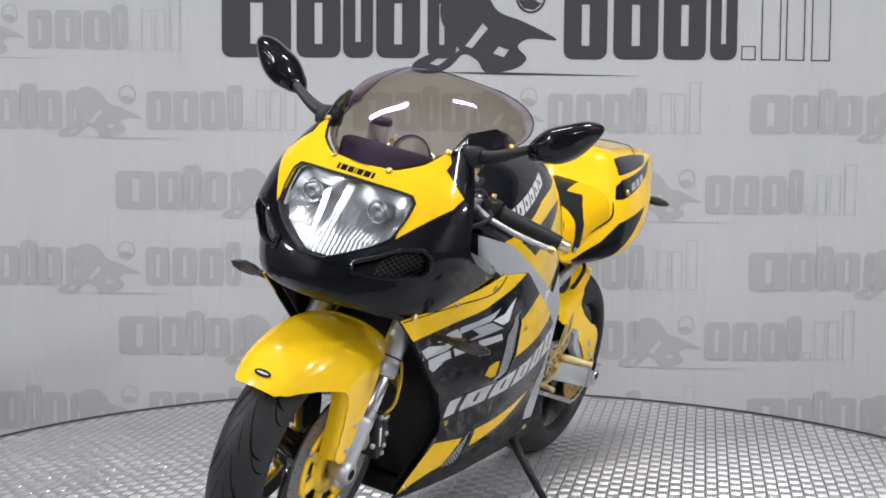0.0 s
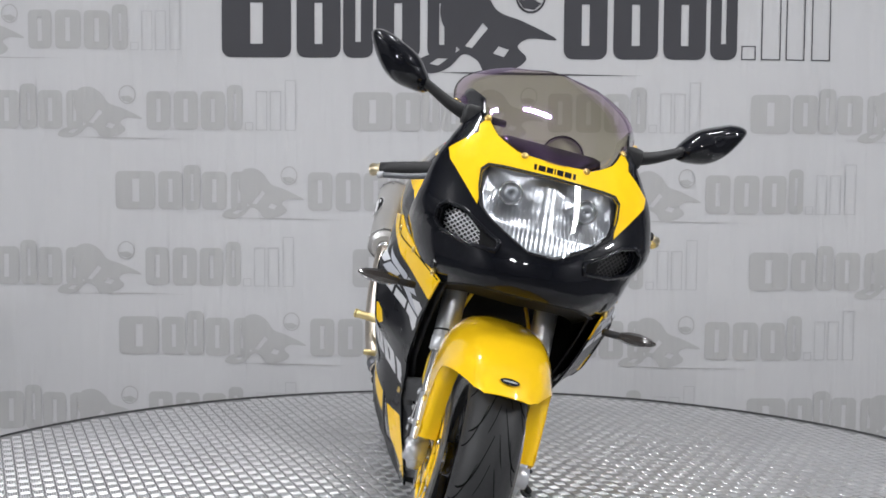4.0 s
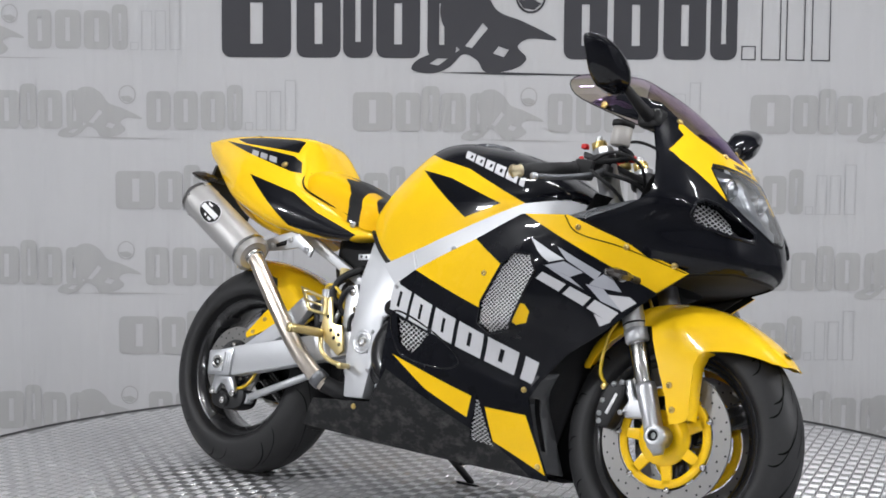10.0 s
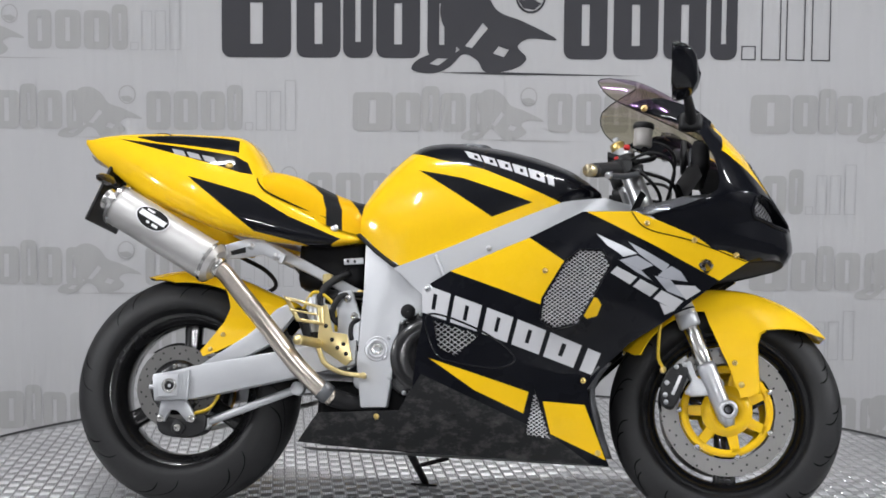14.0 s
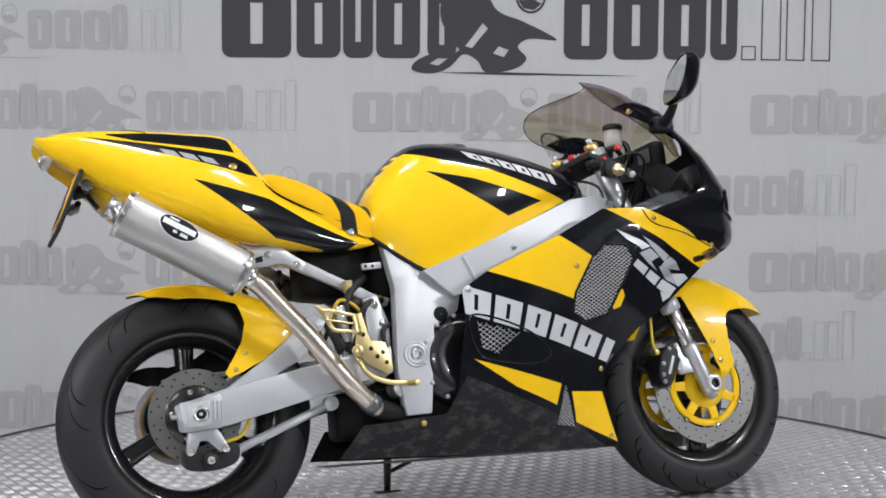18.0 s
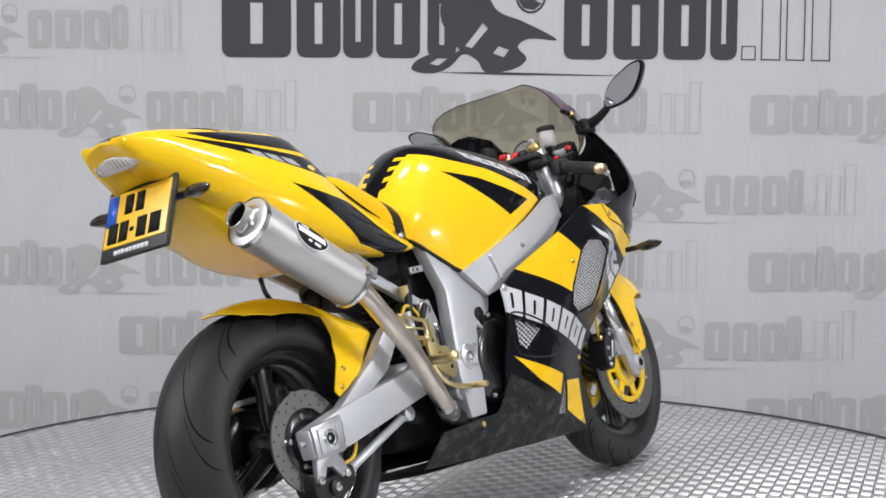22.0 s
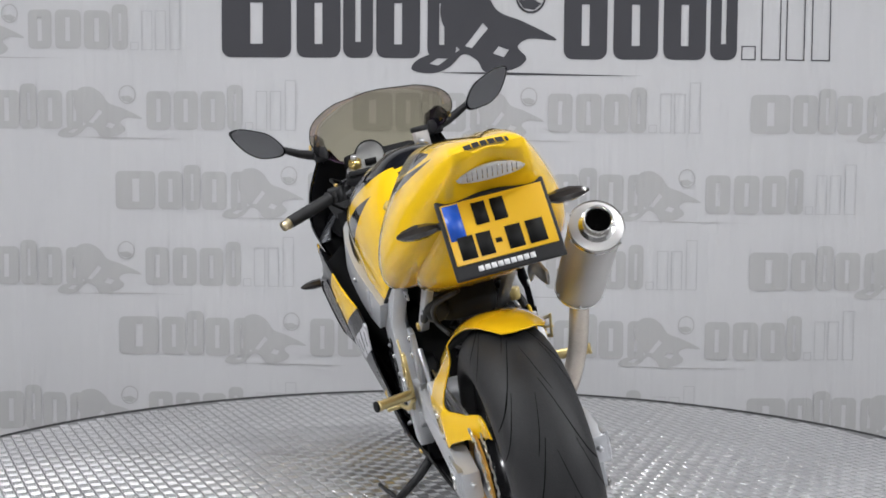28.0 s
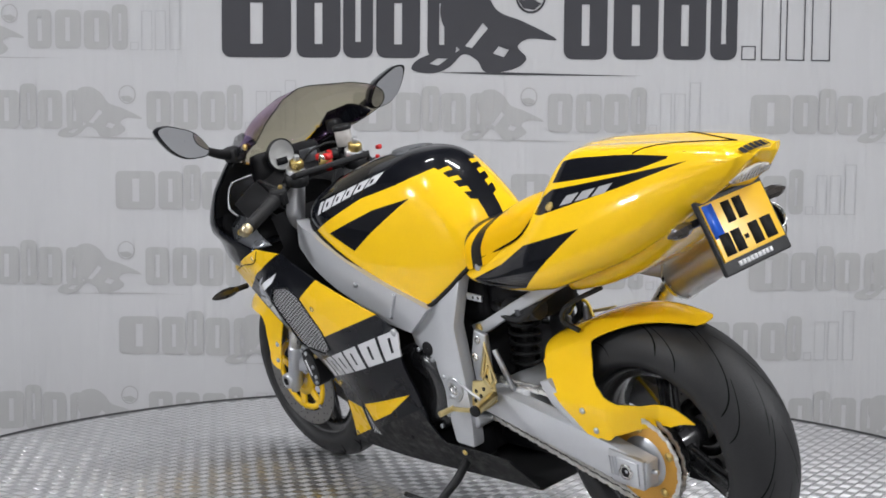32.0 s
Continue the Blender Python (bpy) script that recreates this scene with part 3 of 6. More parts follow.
for s, side in SIDES:
    place = lambda a, b, s=s: (a, s * bulge(a, b), b)
    fairing = part("side_fairing", sheet(OUT_FAIRING, place, 0.025, [MESH_1, MESH_2, MESH_3] if s < 0 else [MESH_1, MESH_3], 0.004), side_paint, bike, "black fairing panel with yellow and white graphics", sharp=50)
    # small dark disc on the panel for the shade in a hole
    hx, hw = 0.016, 0.260
    part("belly_hole_shade", moved(revolve([(0.0, 0.009), (0.002, 0.0085), (0.001, 0.0005)], (hx, bulge(hx, hw) - 0.001, hw), "y", 16, False), Matrix.Diagonal((1, s, 1, 1))), inner, fairing)
    for hole, pitch in ((MESH_1, 0.0076), (MESH_2, 0.0100), (MESH_3, 0.0075)):
        if hole is MESH_2 and s > 0:
            continue
        deep = lambda a, b: 0.010 if hole is MESH_2 else 0.003
        part("vent_mesh", wire_field(hole, lambda a, b, s=s: (a, s * (bulge(a, b) - deep(a, b)), b), pitch, 0.0009), wire, fairing, "silver wire mesh in a vent")
        edge = fine(hole)
        if hole is MESH_1:
            part("vent_lip", tube([(a, s * (bulge(a, b) - 0.0005), b) for a, b in edge + edge[:1]], 0.0034, 8), black, fairing, "glossy black lip of the outlet")
        part("vent_wall", grid_mesh("vent", [[(a, s * (bulge(a, b) - f * (deep(a, b) + 0.012)), b) for a, b in edge] for f in (0, 0.5, 1.0)], closed=True), black, fairing, "black wall of a vent")
        # dark sheet behind the mesh: the shade inside the vent as colour
        part("vent_shade", sheet(hole, lambda a, b, s=s: (a, s * (bulge(a, b) - deep(a, b) - 0.012), b), 0.025, thick=0.0), inner, fairing)
    for a, b in ((0.241, 0.610), (0.486, 0.732), (0.601, 0.698), (0.705, 0.668), (0.336, 0.352), (0.375, 0.177), (-0.177, 0.246)):
        bolt((a, s * bulge(a, b), b), (0.15, s, 0), 0.0065, gold, fairing)
    part("panel_seam", tube([(a, s * (bulge(a, b) + 0.0003), b) for a, b, _ in smooth_path([(0.448, 0.758, 0), (0.486, 0.719, 0), (0.597, 0.695, 0), (0.730, 0.655, 0)], 8)], 0.0014, 6), seam_m, fairing)
    if s < 0:
        pocket = blob([(-0.048, 0.500), (0.085, 0.462), (0.168, 0.402), (0.130, 0.374), (0.030, 0.383), (-0.030, 0.408)], 6)
        part("pocket_lip", tube([(a, s * (bulge(a, b) - 0.0012), b) for a, b in pocket + pocket[:1]], 0.0030, 8), black, fairing, "glossy black edge of a scoop")
    front_x = lambda b: curve_at([0.144, 0.253, 0.334, 0.376, 0.447], [0.403, 0.362, 0.347, 0.375, 0.449], b) - 0.008
    if s < 0:
        part("duct_panel", sheet([(0.045, 0.165), (0.098, 0.165), (0.124, 0.25), (0.146, 0.334), (0.165, 0.385), (0.120, 0.40), (0.085, 0.33), (0.06, 0.25)], lambda a, b, s=s: (front_x(b) + 0.50 * max(0, bulge(front_x(b), b) - 0.012 - a), s * a, b), 0.02,
                             [[(0.085, 0.215), (0.097, 0.215), (0.122, 0.335), (0.108, 0.335)]]), mat("satin duct panel", (0.085, 0.087, 0.092), 0.34, vary=0.2, scale=12), fairing, "slotted dark grey duct panel behind the wheel")
    part("fairing_lining", sheet(OUT_FAIRING, lambda a, b, s=s: (a, s * (bulge(a, b) - 0.0052), b), 0.025, [MESH_1, MESH_2, MESH_3] if s < 0 else [MESH_1, MESH_3], 0.0), inner, fairing)
    # the dark inner wall of the front opening
    part("inner_duct", sheet([(0.735, 0.66), (0.668, 0.612), (0.607, 0.565), (0.536, 0.508), (0.449, 0.45), (0.375, 0.38), (0.347, 0.334), (0.362, 0.253), (0.395, 0.165), (0.25, 0.165), (0.22, 0.40), (0.40, 0.62), (0.5, 0.70)],
                             lambda a, b, s=s: (a - 0.01, s * (bulge(a, b) - 0.022), b), 0.04), inner, fairing)
belly = grid_mesh("belly", [[(x / 100, u * bulge(x / 100, 0.158) * 0.97, 0.158 - 0.022 * x / 100 * 0.8 - 0.006 * (1 - abs(u))) for u in (-1, -0.7, -0.35, 0, 0.35, 0.7, 1)] for x in range(-38, 41, 4)])
part("belly_pan", belly, mat("scuffed belly", (0.020, 0.020, 0.021), 0.45, vary=0.5, scale=16), bike, "scuffed black belly pan")

# --- nose
NW = [0.63, 0.66, 0.69, 0.75, 0.79, 0.82, 0.90, 0.95, 1.00, 1.03]
NXC = [0.74, 0.818, 0.856, 0.856, 0.836, 0.818, 0.768, 0.733, 0.690, 0.665]
NXR = [0.60, 0.54, 0.51, 0.49, 0.605, 0.655, 0.648, 0.625, 0.60, 0.59]
NUW = [0.17, 0.20, 0.225, 0.25, 0.258, 0.256, 0.238, 0.216, 0.19, 0.175]


def nose_at(deg, w, lift=0.0, back=0.0):
    """A point of the nose: the angle round from dead ahead, and the height."""
    xc, xr, uw = (curve_at(NW, t, w) for t in (NXC, NXR, NUW))
    c, d = math.cos(radians(deg)), math.sin(radians(deg))
    e = 0.92
    blunt = curve_at([0.63, 0.76, 0.84, 1.03], [0.78, 0.80, 1.08, 1.12], w)
    x = xr + (xc - xr) * abs(c) ** blunt * (1 if c > 0 else -1)
    u = uw * abs(d) ** e * (1 if d > 0 else -1)
    n = Vector((c / max(xc - xr, 0.05) * 0.2, d, 0.35)).normalized()
    return Vector((x - back, u, w)) + n * lift


def nose_deg(u, w):
    uw = curve_at(NW, NUW, w)
    return math.copysign(math.degrees(math.asin(min(1, (abs(u) / uw) ** (1 / 0.92)))), u)


def nose_poly(pts):
    return [(nose_deg(u, w) / 100, w) for u, w in pts]


LAMP_R = [(0.0, 0.916), (0.105, 0.914), (0.134, 0.911), (0.146, 0.898), (0.145, 0.866), (0.136, 0.828), (0.105, 0.802), (0.026, 0.760)]
LAMP = LAMP_R + [(-a, b) for a, b in LAMP_R[:0:-1]]
VENT_N = [(0.214, 0.806), (0.200, 0.818), (0.165, 0.812), (0.088, 0.766), (0.092, 0.746), (0.150, 0.748), (0.200, 0.762), (0.214, 0.780)]
GRILLE = [(0.213, 0.806), (0.198, 0.816), (0.170, 0.810), (0.136, 0.782), (0.134, 0.752), (0.18, 0.757), (0.212, 0.774)]
NOSE_OUT = [(0, 0.672), (0.28, 0.672), (0.45, 0.662), (0.58, 0.652), (0.72, 0.672), (0.82, 0.710), (0.90, 0.752), (0.90, 1.015), (0.72, 1.018), (0.52, 1.010), (0.36, 0.975), (0.20, 0.952), (0, 0.947)]
nose_paint = paint("nose paint", BLACK, [
    (YELLOW, [[(-0.01, 0.88), (0.165, 0.88), (0.165, 0.99), (0.135, 1.03), (-0.01, 1.03)],
              [(0.142, 0.825), (0.212, 0.905), (0.218, 0.930), (0.188, 0.955), (0.128, 1.012), (0.14, 0.88)]]),
    (BLACK, bars_along((-0.045, 0.937), (0.045, 0.937), (-0.045, 0.925), (0.045, 0.925), SIX)),
], plane="front", rough=0.22, coat=0.8, spec=0.04)
hole_l = nose_poly(LAMP)
vents = [[(s * a, b) for a, b in nose_poly(VENT_N)] for s in (-1, 1)]
outline = NOSE_OUT + [(-a, b) for a, b in NOSE_OUT[::-1]][1:-1]
nose = part("nose_fairing", sheet(outline, lambda a, b: nose_at(a * 100, b), 0.06, [hole_l] + vents, 0.004, step_b=0.02), nose_paint, bike, "black nose fairing with a yellow upper panel", sharp=50)
part("nose_lining", sheet(outline, lambda a, b: nose_at(a * 98, b, -0.009), 0.06, [hole_l] + vents, 0.0, step_b=0.03), inner, nose)
nose_low = grid_mesh("chin", [[nose_at(a, curve_at([0, 28, 45, 58, 72, 80], [0.673, 0.673, 0.663, 0.653, 0.673, 0.702], abs(a))) - Vector((f * 0.18, 0, f * 0.035 + 0.0)) for a in range(-80, 81, 8)] for f in (0, 0.35, 0.7, 1.0)])
part("chin_panel", nose_low, inner, nose)
headlight = part("headlight", sheet(hole_l, lambda a, b: nose_at(a * 100, b, 0.003), 0.03, thick=0.0, step_b=0.01), lens_m, bike, "clear wide headlight lens")
headlight.visible_shadow = False
grow = [(a * 1.035, 0.832 + (b - 0.832) * 1.05) for a, b in hole_l]
part("gasket", sheet(grow, lambda a, b: nose_at(a * 100, b, 0.0015), 0.03, holes=[hole_l], thick=0.003, step_b=0.01), inner, headlight)


def bowl(a, b):
    q = a * 100
    cup = max(0, 1 - ((abs(q) - 17) / 15) ** 2) * max(0, 1 - ((b - 0.862) / 0.06) ** 2)
    ribs = 0.0013 * abs(math.cos(q * 1.6)) * min(1, max(0.25, (0.868 - b) / 0.03)) + 0.0009 * (math.floor((b - 0.76) / 0.02) % 2)
    return nose_at(q * 0.97, 0.83 + (b - 0.83) * 0.97, 0, 0.020 + 0.032 * cup + ribs)


part("reflector", sheet(hole_l, bowl, 0.004, thick=0.0, step_b=0.004), chrome_m, headlight, "faceted chrome reflector")
for s, side in SIDES:
    p = nose_at(17 * s, 0.866, 0, 0.03)
    part("bulb", revolve([(0.0, 0.001), (0.02, 0.012), (0.0, 0.020), (-0.02, 0.020)], p, "x", 20, False), chrome_m, headlight)
    part("bulb_ring", revolve([(0.0, 0.026), (0.004, 0.024), (0.004, 0.021), (0.0, 0.020)], p + Vector((0.008, 0, 0)), "x", 24), steel, headlight)
    q = nose_poly([(u, w) for u, w in VENT_N])
    part("intake_mesh", wire_field([(s * a, b) for a, b in GRILLE], lambda a, b: nose_at(nose_deg(a, b), b, -0.020), 0.0078, 0.0010, 40), wiremid if s < 0 else wiredark, nose, "wire mesh in the air intake")
    # dark sheet added behind the mesh for the shade deep in the intake
    wall_q = [(s * (0.42 + (a - 0.42) * 1.35), 0.779 + (b - 0.779) * 1.45) for a, b in q]
    part("intake_shade", sheet(wall_q, lambda a, b: nose_at(max(-90, min(90, a * 100)), b, -0.034), 0.05, thick=0.0), inner, nose)
    lip = fine([(s * a, b) for a, b in q], 4)
    part("intake_lip", tube([nose_at(a * 100, b, 0.001) for a, b in lip + lip[:1]], 0.0045, 8), black, nose, "glossy black lip of the air intake")
    part("intake_duct", grid_mesh("duct", [[nose_at(a * 100, b, -d) for a, b in lip] for d in (0.0, 0.017, 0.036)], closed=True), black, nose)
    # grey filler panel between fairing and frame
    part("filler_panel", sheet([(0.43, 0.765), (0.573, 0.815), (0.655, 0.828), (0.66, 0.80), (0.58, 0.76), (0.47, 0.757)], lambda a, b, s=s: (a, s * (0.25 - 1.1 * (b - 0.757) - 0.25 * max(0, 0.5 - a)), b), 0.03), filler_m, bike, "shiny grey filler panel")
    for u, w in ((0.067, 0.948), (0.150, 1.008)):
        bolt(nose_at(nose_deg(s * u, w), w, 0.0), (0.6, s * 0.3, 0.6), 0.0065, gold, nose)

# --- windscreen
SW = [0.945, 0.97, 1.00, 1.03, 1.06, 1.10, 1.13, 1.148, 1.155]
SXC = [0.738, 0.715, 0.684, 0.652, 0.617, 0.562, 0.512, 0.478, 0.465]
SXR = [0.69, 0.62, 0.54, 0.46, 0.395, 0.362, 0.366, 0.41, 0.455]
SUW = [0.075, 0.135, 0.180, 0.205, 0.213, 0.198, 0.152, 0.092, 0.02]


def screen_at(deg, w):
    xc, xr, uw = (curve_at(SW, t, w) for t in (SXC, SXR, SUW))
    c, d = math.cos(radians(deg)), math.sin(radians(deg))
    return Vector((xr + (xc - xr) * abs(c) ** 0.9, uw * math.copysign(abs(d) ** 0.9, d), w))


rows = [[screen_at(a, 0.945 + 0.21 * k / 20) for a in range(-90, 91, 6)] for k in range(21)]
screen = part("windscreen", grid_mesh("screen", rows), screen_m, bike, "smoked windscreen with a violet sheen")
screen.visible_shadow = False
edge = [screen_at(-90, 0.97 + 0.185 * k / 14) for k in range(15)] + [screen_at(90, 1.155 - 0.185 * k / 14) for k in range(15)]
part("screen_edge", tube(edge, 0.0014, 6), inner, screen)

for s, side in SIDES:
    stay = part("screen_stay", sheet([(0.43, 1.045), (0.47, 1.062), (0.52, 1.070), (0.60, 1.052), (0.645, 1.015), (0.635, 0.97), (0.57, 1.00), (0.495, 1.02)],
                                     lambda a, b, s=s: (a, s * (0.205 - 0.35 * max(0, a - 0.5) + 0.3 * (1.03 - b)), b), 0.02), black, bike, "black screen bracket")
    bolt((0.476, s * 0.212, 1.035), (0, s, 0.2), 0.0075, gold, stay)

# --- mirrors
MIRROR = [(0.430, 1.128), (0.400, 1.138), (0.355, 1.122), (0.315, 1.100), (0.283, 1.055), (0.290, 1.032), (0.330, 1.032), (0.365, 1.042), (0.400, 1.072)]
for s, side in SIDES:
    ring_m = blob(MIRROR, 4)
    ca, cb = 0.352, 1.085
    rows = []
    for x, f in ((0.538, 0.93), (0.540, 1.0), (0.552, 1.02), (0.570, 0.95), (0.586, 0.80), (0.598, 0.55), (0.603, 0.25), (0.604, 0.02)):
        rows.append([(x - 0.10 * (abs(a) - ca) * 0.5, s * (ca + (a - ca) * f), cb + (b - cb) * f) for a, b in ring_m])
    mirror = part("mirror", grid_mesh("mirror", rows, closed=True), black, bike, "black rear-view mirror on a stalk")
    part("mirror_glass", grid_mesh("glass", [[(0.5380 - 0.05 * (a - ca) * f + 0.06 * (b - cb) * f, s * (ca + (a - ca) * f), cb + (b - cb) * f) for a, b in ring_m] for f in (0.93, 0.5, 0.01)], closed=True), mirror_m, mirror, "mirror glass")
    part("stalk", tube(smooth_path([(0.592, s * 0.19, 1.008), (0.588, s * 0.235, 1.022), (0.575, s * 0.30, 1.055)]), [0.017 - 0.0006 * k for k in range(13)], 12), plastic, mirror, "black plastic stalk")
    part("stalk_base", box((0.562, -0.022, 0.985), (0.622, 0.022, 1.030), 0.012, Matrix.Translation((0, s * 0.18, 0))), plastic, mirror)

# --- tank
TX = [-0.275, -0.25, -0.20, -0.12, -0.05, 0.03, 0.16, 0.28, 0.34, 0.37]
T_TOP = [0.765, 0.828, 0.900, 0.972, 0.988, 0.982, 0.958, 0.915, 0.878, 0.850]
T_LOW = [0.735, 0.715, 0.670, 0.622, 0.650, 0.685, 0.742, 0.797, 0.820, 0.832]
T_WID = [0.105, 0.125, 0.150, 0.172, 0.182, 0.190, 0.192, 0.175, 0.140, 0.100]
tank_paint = paint("tank paint", YELLOW, [
    (BLACK, [[(-0.138, 1.05), (-0.138, 0.950), (-0.045, 0.918), (0.07, 0.888), (0.07, 1.05)], [(0.0695, 1.05), (0.0695, 0.888), (0.28, 0.795), (0.45, 0.72), (0.45, 1.05)],
             [(-0.102, 0.889), (0.02, 0.862), (0.200, 0.797), (0.098, 0.757)]]),
    (BLACK, [[(-0.30, -0.01), (-0.30, 0.020), (-0.13, 0.036), (-0.13, -0.01)]] + [[(x, 0.0), (x + 0.016, u), (x + 0.031, u + 0.004), (x + 0.016, 0.0)] for x, u in ((-0.160, 0.062), (-0.186, 0.055), (-0.212, 0.049), (-0.238, 0.043))], "top"),
    (WHITE, bars_along((0.012, 0.949), (0.249, 0.872), (0.028, 0.924), (0.254, 0.841), SIX)),
    (BLACK, bars_along((0.024, 0.939), (0.252, 0.862), (0.026, 0.930), (0.253, 0.850), [(s + 0.42 * (e - s), s + 0.66 * (e - s)) for s, e in SIX[:5]])),
], rough=0.2)


def tank_row(x, n=20, grow=0.0):
    top, low, wid = (curve_at(TX, t, x) for t in (T_TOP, T_LOW, T_WID))
    row = []
    for k in range(-n, n + 1):
        a = abs(k) / n
        ang = a * math.pi / 2
        u = (wid + grow) * math.sin(ang) ** 0.85 * (1 - 0.05 * a**6)
        w = low + (top + grow - low) * (math.cos(ang) ** 0.80 if a < 1 else 0)
        row.append((x, math.copysign(u, k), w))
    return row


rows = [tank_row(-0.275 + 0.645 * k / 44) for k in range(45)]
tank = part("fuel_tank", grid_mesh("tank", [[(-0.278, p[1] * 0.4, p[2] - 0.008) for p in rows[0]]] + rows + [[(0.374, p[1] * 0.5, p[2] - 0.006) for p in rows[-1]]]), tank_paint, bike, "yellow fuel tank with a black top and blades")
for s, side in SIDES:
    lip = [tank_row(-0.26 + 0.60 * k / 30)[-1 if s > 0 else 0] for k in range(31)]
    part("tank_seam", tube([(x, u * 1.02, w - 0.003) for x, u, w in lip], 0.006, 8), inner, tank, "black rubber edge under the tank")
cap_at = Vector((0.02, 0, 0.9755))
part("filler_cap", revolve([(0.0, 0.056), (0.007, 0.054), (0.009, 0.046), (0.008, 0.001)], cap_at, "z", 32, False), greydark, tank, "round dark filler cap")

# --- frame
SPAR = [(-0.149, 0.622), (-0.005, 0.676), (0.14, 0.737), (0.278, 0.797), (0.383, 0.815), (0.455, 0.805), (0.447, 0.765), (0.329, 0.735), (0.19, 0.66), (0.006, 0.575), (-0.073, 0.555)]
PIVOT = [(-0.236, 0.712), (-0.160, 0.650), (-0.120, 0.638), (-0.040, 0.600), (-0.060, 0.519), (-0.128, 0.481), (-0.139, 0.379), (-0.152, 0.268), (-0.219, 0.266), (-0.234, 0.375), (-0.226, 0.58)]
for s, side in SIDES:
    def spar_u(a, b, s=s):
        return s * (curve_at([-0.25, -0.1, 0.1, 0.25, 0.36, 0.46], [0.172, 0.184, 0.205, 0.208, 0.185, 0.125], a) - 0.15 * max(0, b - 0.70))
    frame_side = part("frame_spar", sheet(SPAR, lambda a, b, f=spar_u: (a, f(a, b), b), 0.03, thick=0.035), satin, bike, "silver aluminium frame spar", sharp=40)
    pivot = slab(PIVOT, 0.135, 0.172, 0.007)
    for v in pivot.verts:
        v.co.y -= 0.42 * max(0, v.co.z - 0.605)
    part("frame_pivot", moved(pivot, Matrix.Diagonal((1, s, 1, 1))), satin, frame_side, "silver pivot plate", sharp=35)
    part("pivot_ring", moved(revolve([(0.168, 0.033), (0.1735, 0.032), (0.1745, 0.028), (0.172, 0.026), (0.176, 0.024), (0.176, 0.018), (0.170, 0.017)], (-0.183, 0, 0.415), "y", 32), Matrix.Diagonal((1, s, 1, 1))), alu, frame_side)
    part("pivot_nut", moved(revolve([(0.165, 0.016), (0.1745, 0.015), (0.1745, 0.008), (0.165, 0.007)], (-0.183, 0, 0.415), "y", 6), Matrix.Diagonal((1, s, 1, 1))), steel, frame_side)
    # flat dark disc on the plate, painted as the shade in a hole
    part("frame_hole_shade", moved(revolve([(0.168, 0.0195), (0.1726, 0.019), (0.1724, 0.001)], (-0.108, 0, 0.512), "y", 20, False), Matrix.Diagonal((1, s, 1, 1))), inner, frame_side)
    bead = smooth_path([(-0.042, 0, 0.655), (-0.028, 0, 0.625), (-0.014, 0, 0.590)], 5)
    part("weld_bead", tube([(p.x, spar_u(p.x, p.z) + s * 0.001, p.z) for p in bead], [0.0045 + 0.0008 * (k % 2) for k in range(len(bead))], 8), satin, frame_side)
    bolt((0.096, s * 0.207, 0.672), (0, s, 0), 0.006, alu, frame_side)
    bolt((-0.05, s * 0.222, 0.565), (0, s, 0), 0.009, alu, frame_side)
    # engine covers
    cover = part("engine_cover", moved(revolve([(0.10, 0.125), (0.160, 0.117), (0.166, 0.110), (0.166, 0.098), (0.172, 0.094), (0.178, 0.086), (0.179, 0.050), (0.175, 0.046), (0.176, 0.001)], (-0.055, 0, 0.40), "y", 40, False), Matrix.Diagonal((1, s, 1, 1))), wheelblack, bike, "black engine cover")
    for a in range(100, 290, 28):
        bolt((-0.055 + 0.108 * math.cos(radians(a)), s * 0.173, 0.40 + 0.108 * math.sin(radians(a))), (0, s, 0), 0.005, alu, cover)
    # subframe rail
    rail = part("subframe_rail", moved(slab([(-0.60, 0.735), (-0.50, 0.700), (-0.256, 0.578), (-0.215, 0.565), (-0.225, 0.545), (-0.272, 0.553), (-0.354, 0.598), (-0.52, 0.675), (-0.60, 0.712)], 0.088, 0.108, 0.004), Matrix.Diagonal((1, s, 1, 1))), satin, bike, "silver subframe rail")
    bolt((-0.245, s * 0.11, 0.562), (0, s, 0), 0.010, gold, rail)
part("engine", box((-0.17, -0.125, 0.20), (0.28, 0.125, 0.60), 0.03), inner, bike, "dark engine block")
# black sheet added between the panels in place of the deep shade there
rows = []
for k in range(17):
    w = 0.17 + 0.66 * k / 16
    x = curve_at([0.17, 0.35, 0.50, 0.72, 0.83], [0.30, 0.325, 0.36, 0.45, 0.50], w)
    half = (bulge(x, w) - 0.014) * (1 if w < 0.74 else 0.75)
    rows.append([(x - 0.03 * (j / 6) ** 2, half * j / 6, w) for j in range(-6, 7)])
part("fairing_infill", grid_mesh("infill", rows), inner, bike, "black sheet added for the shade inside the fairing")
part("radiator", box((0.33, -0.13, 0.36), (0.36, 0.13, 0.66), 0.01, Matrix.Translation((0.06, 0, 0.03)) @ Matrix.Rotation(radians(-12), 4, "Y")), inner, bike, "black radiator")
part("airbox", box((-0.25, -0.085, 0.56), (0.30, 0.085, 0.76), 0.03), inner, bike)
part("rear_guard", box((-0.43, -0.07, 0.58), (-0.24, 0.07, 0.72), 0.03), inner, bike, "black inner rear guard")

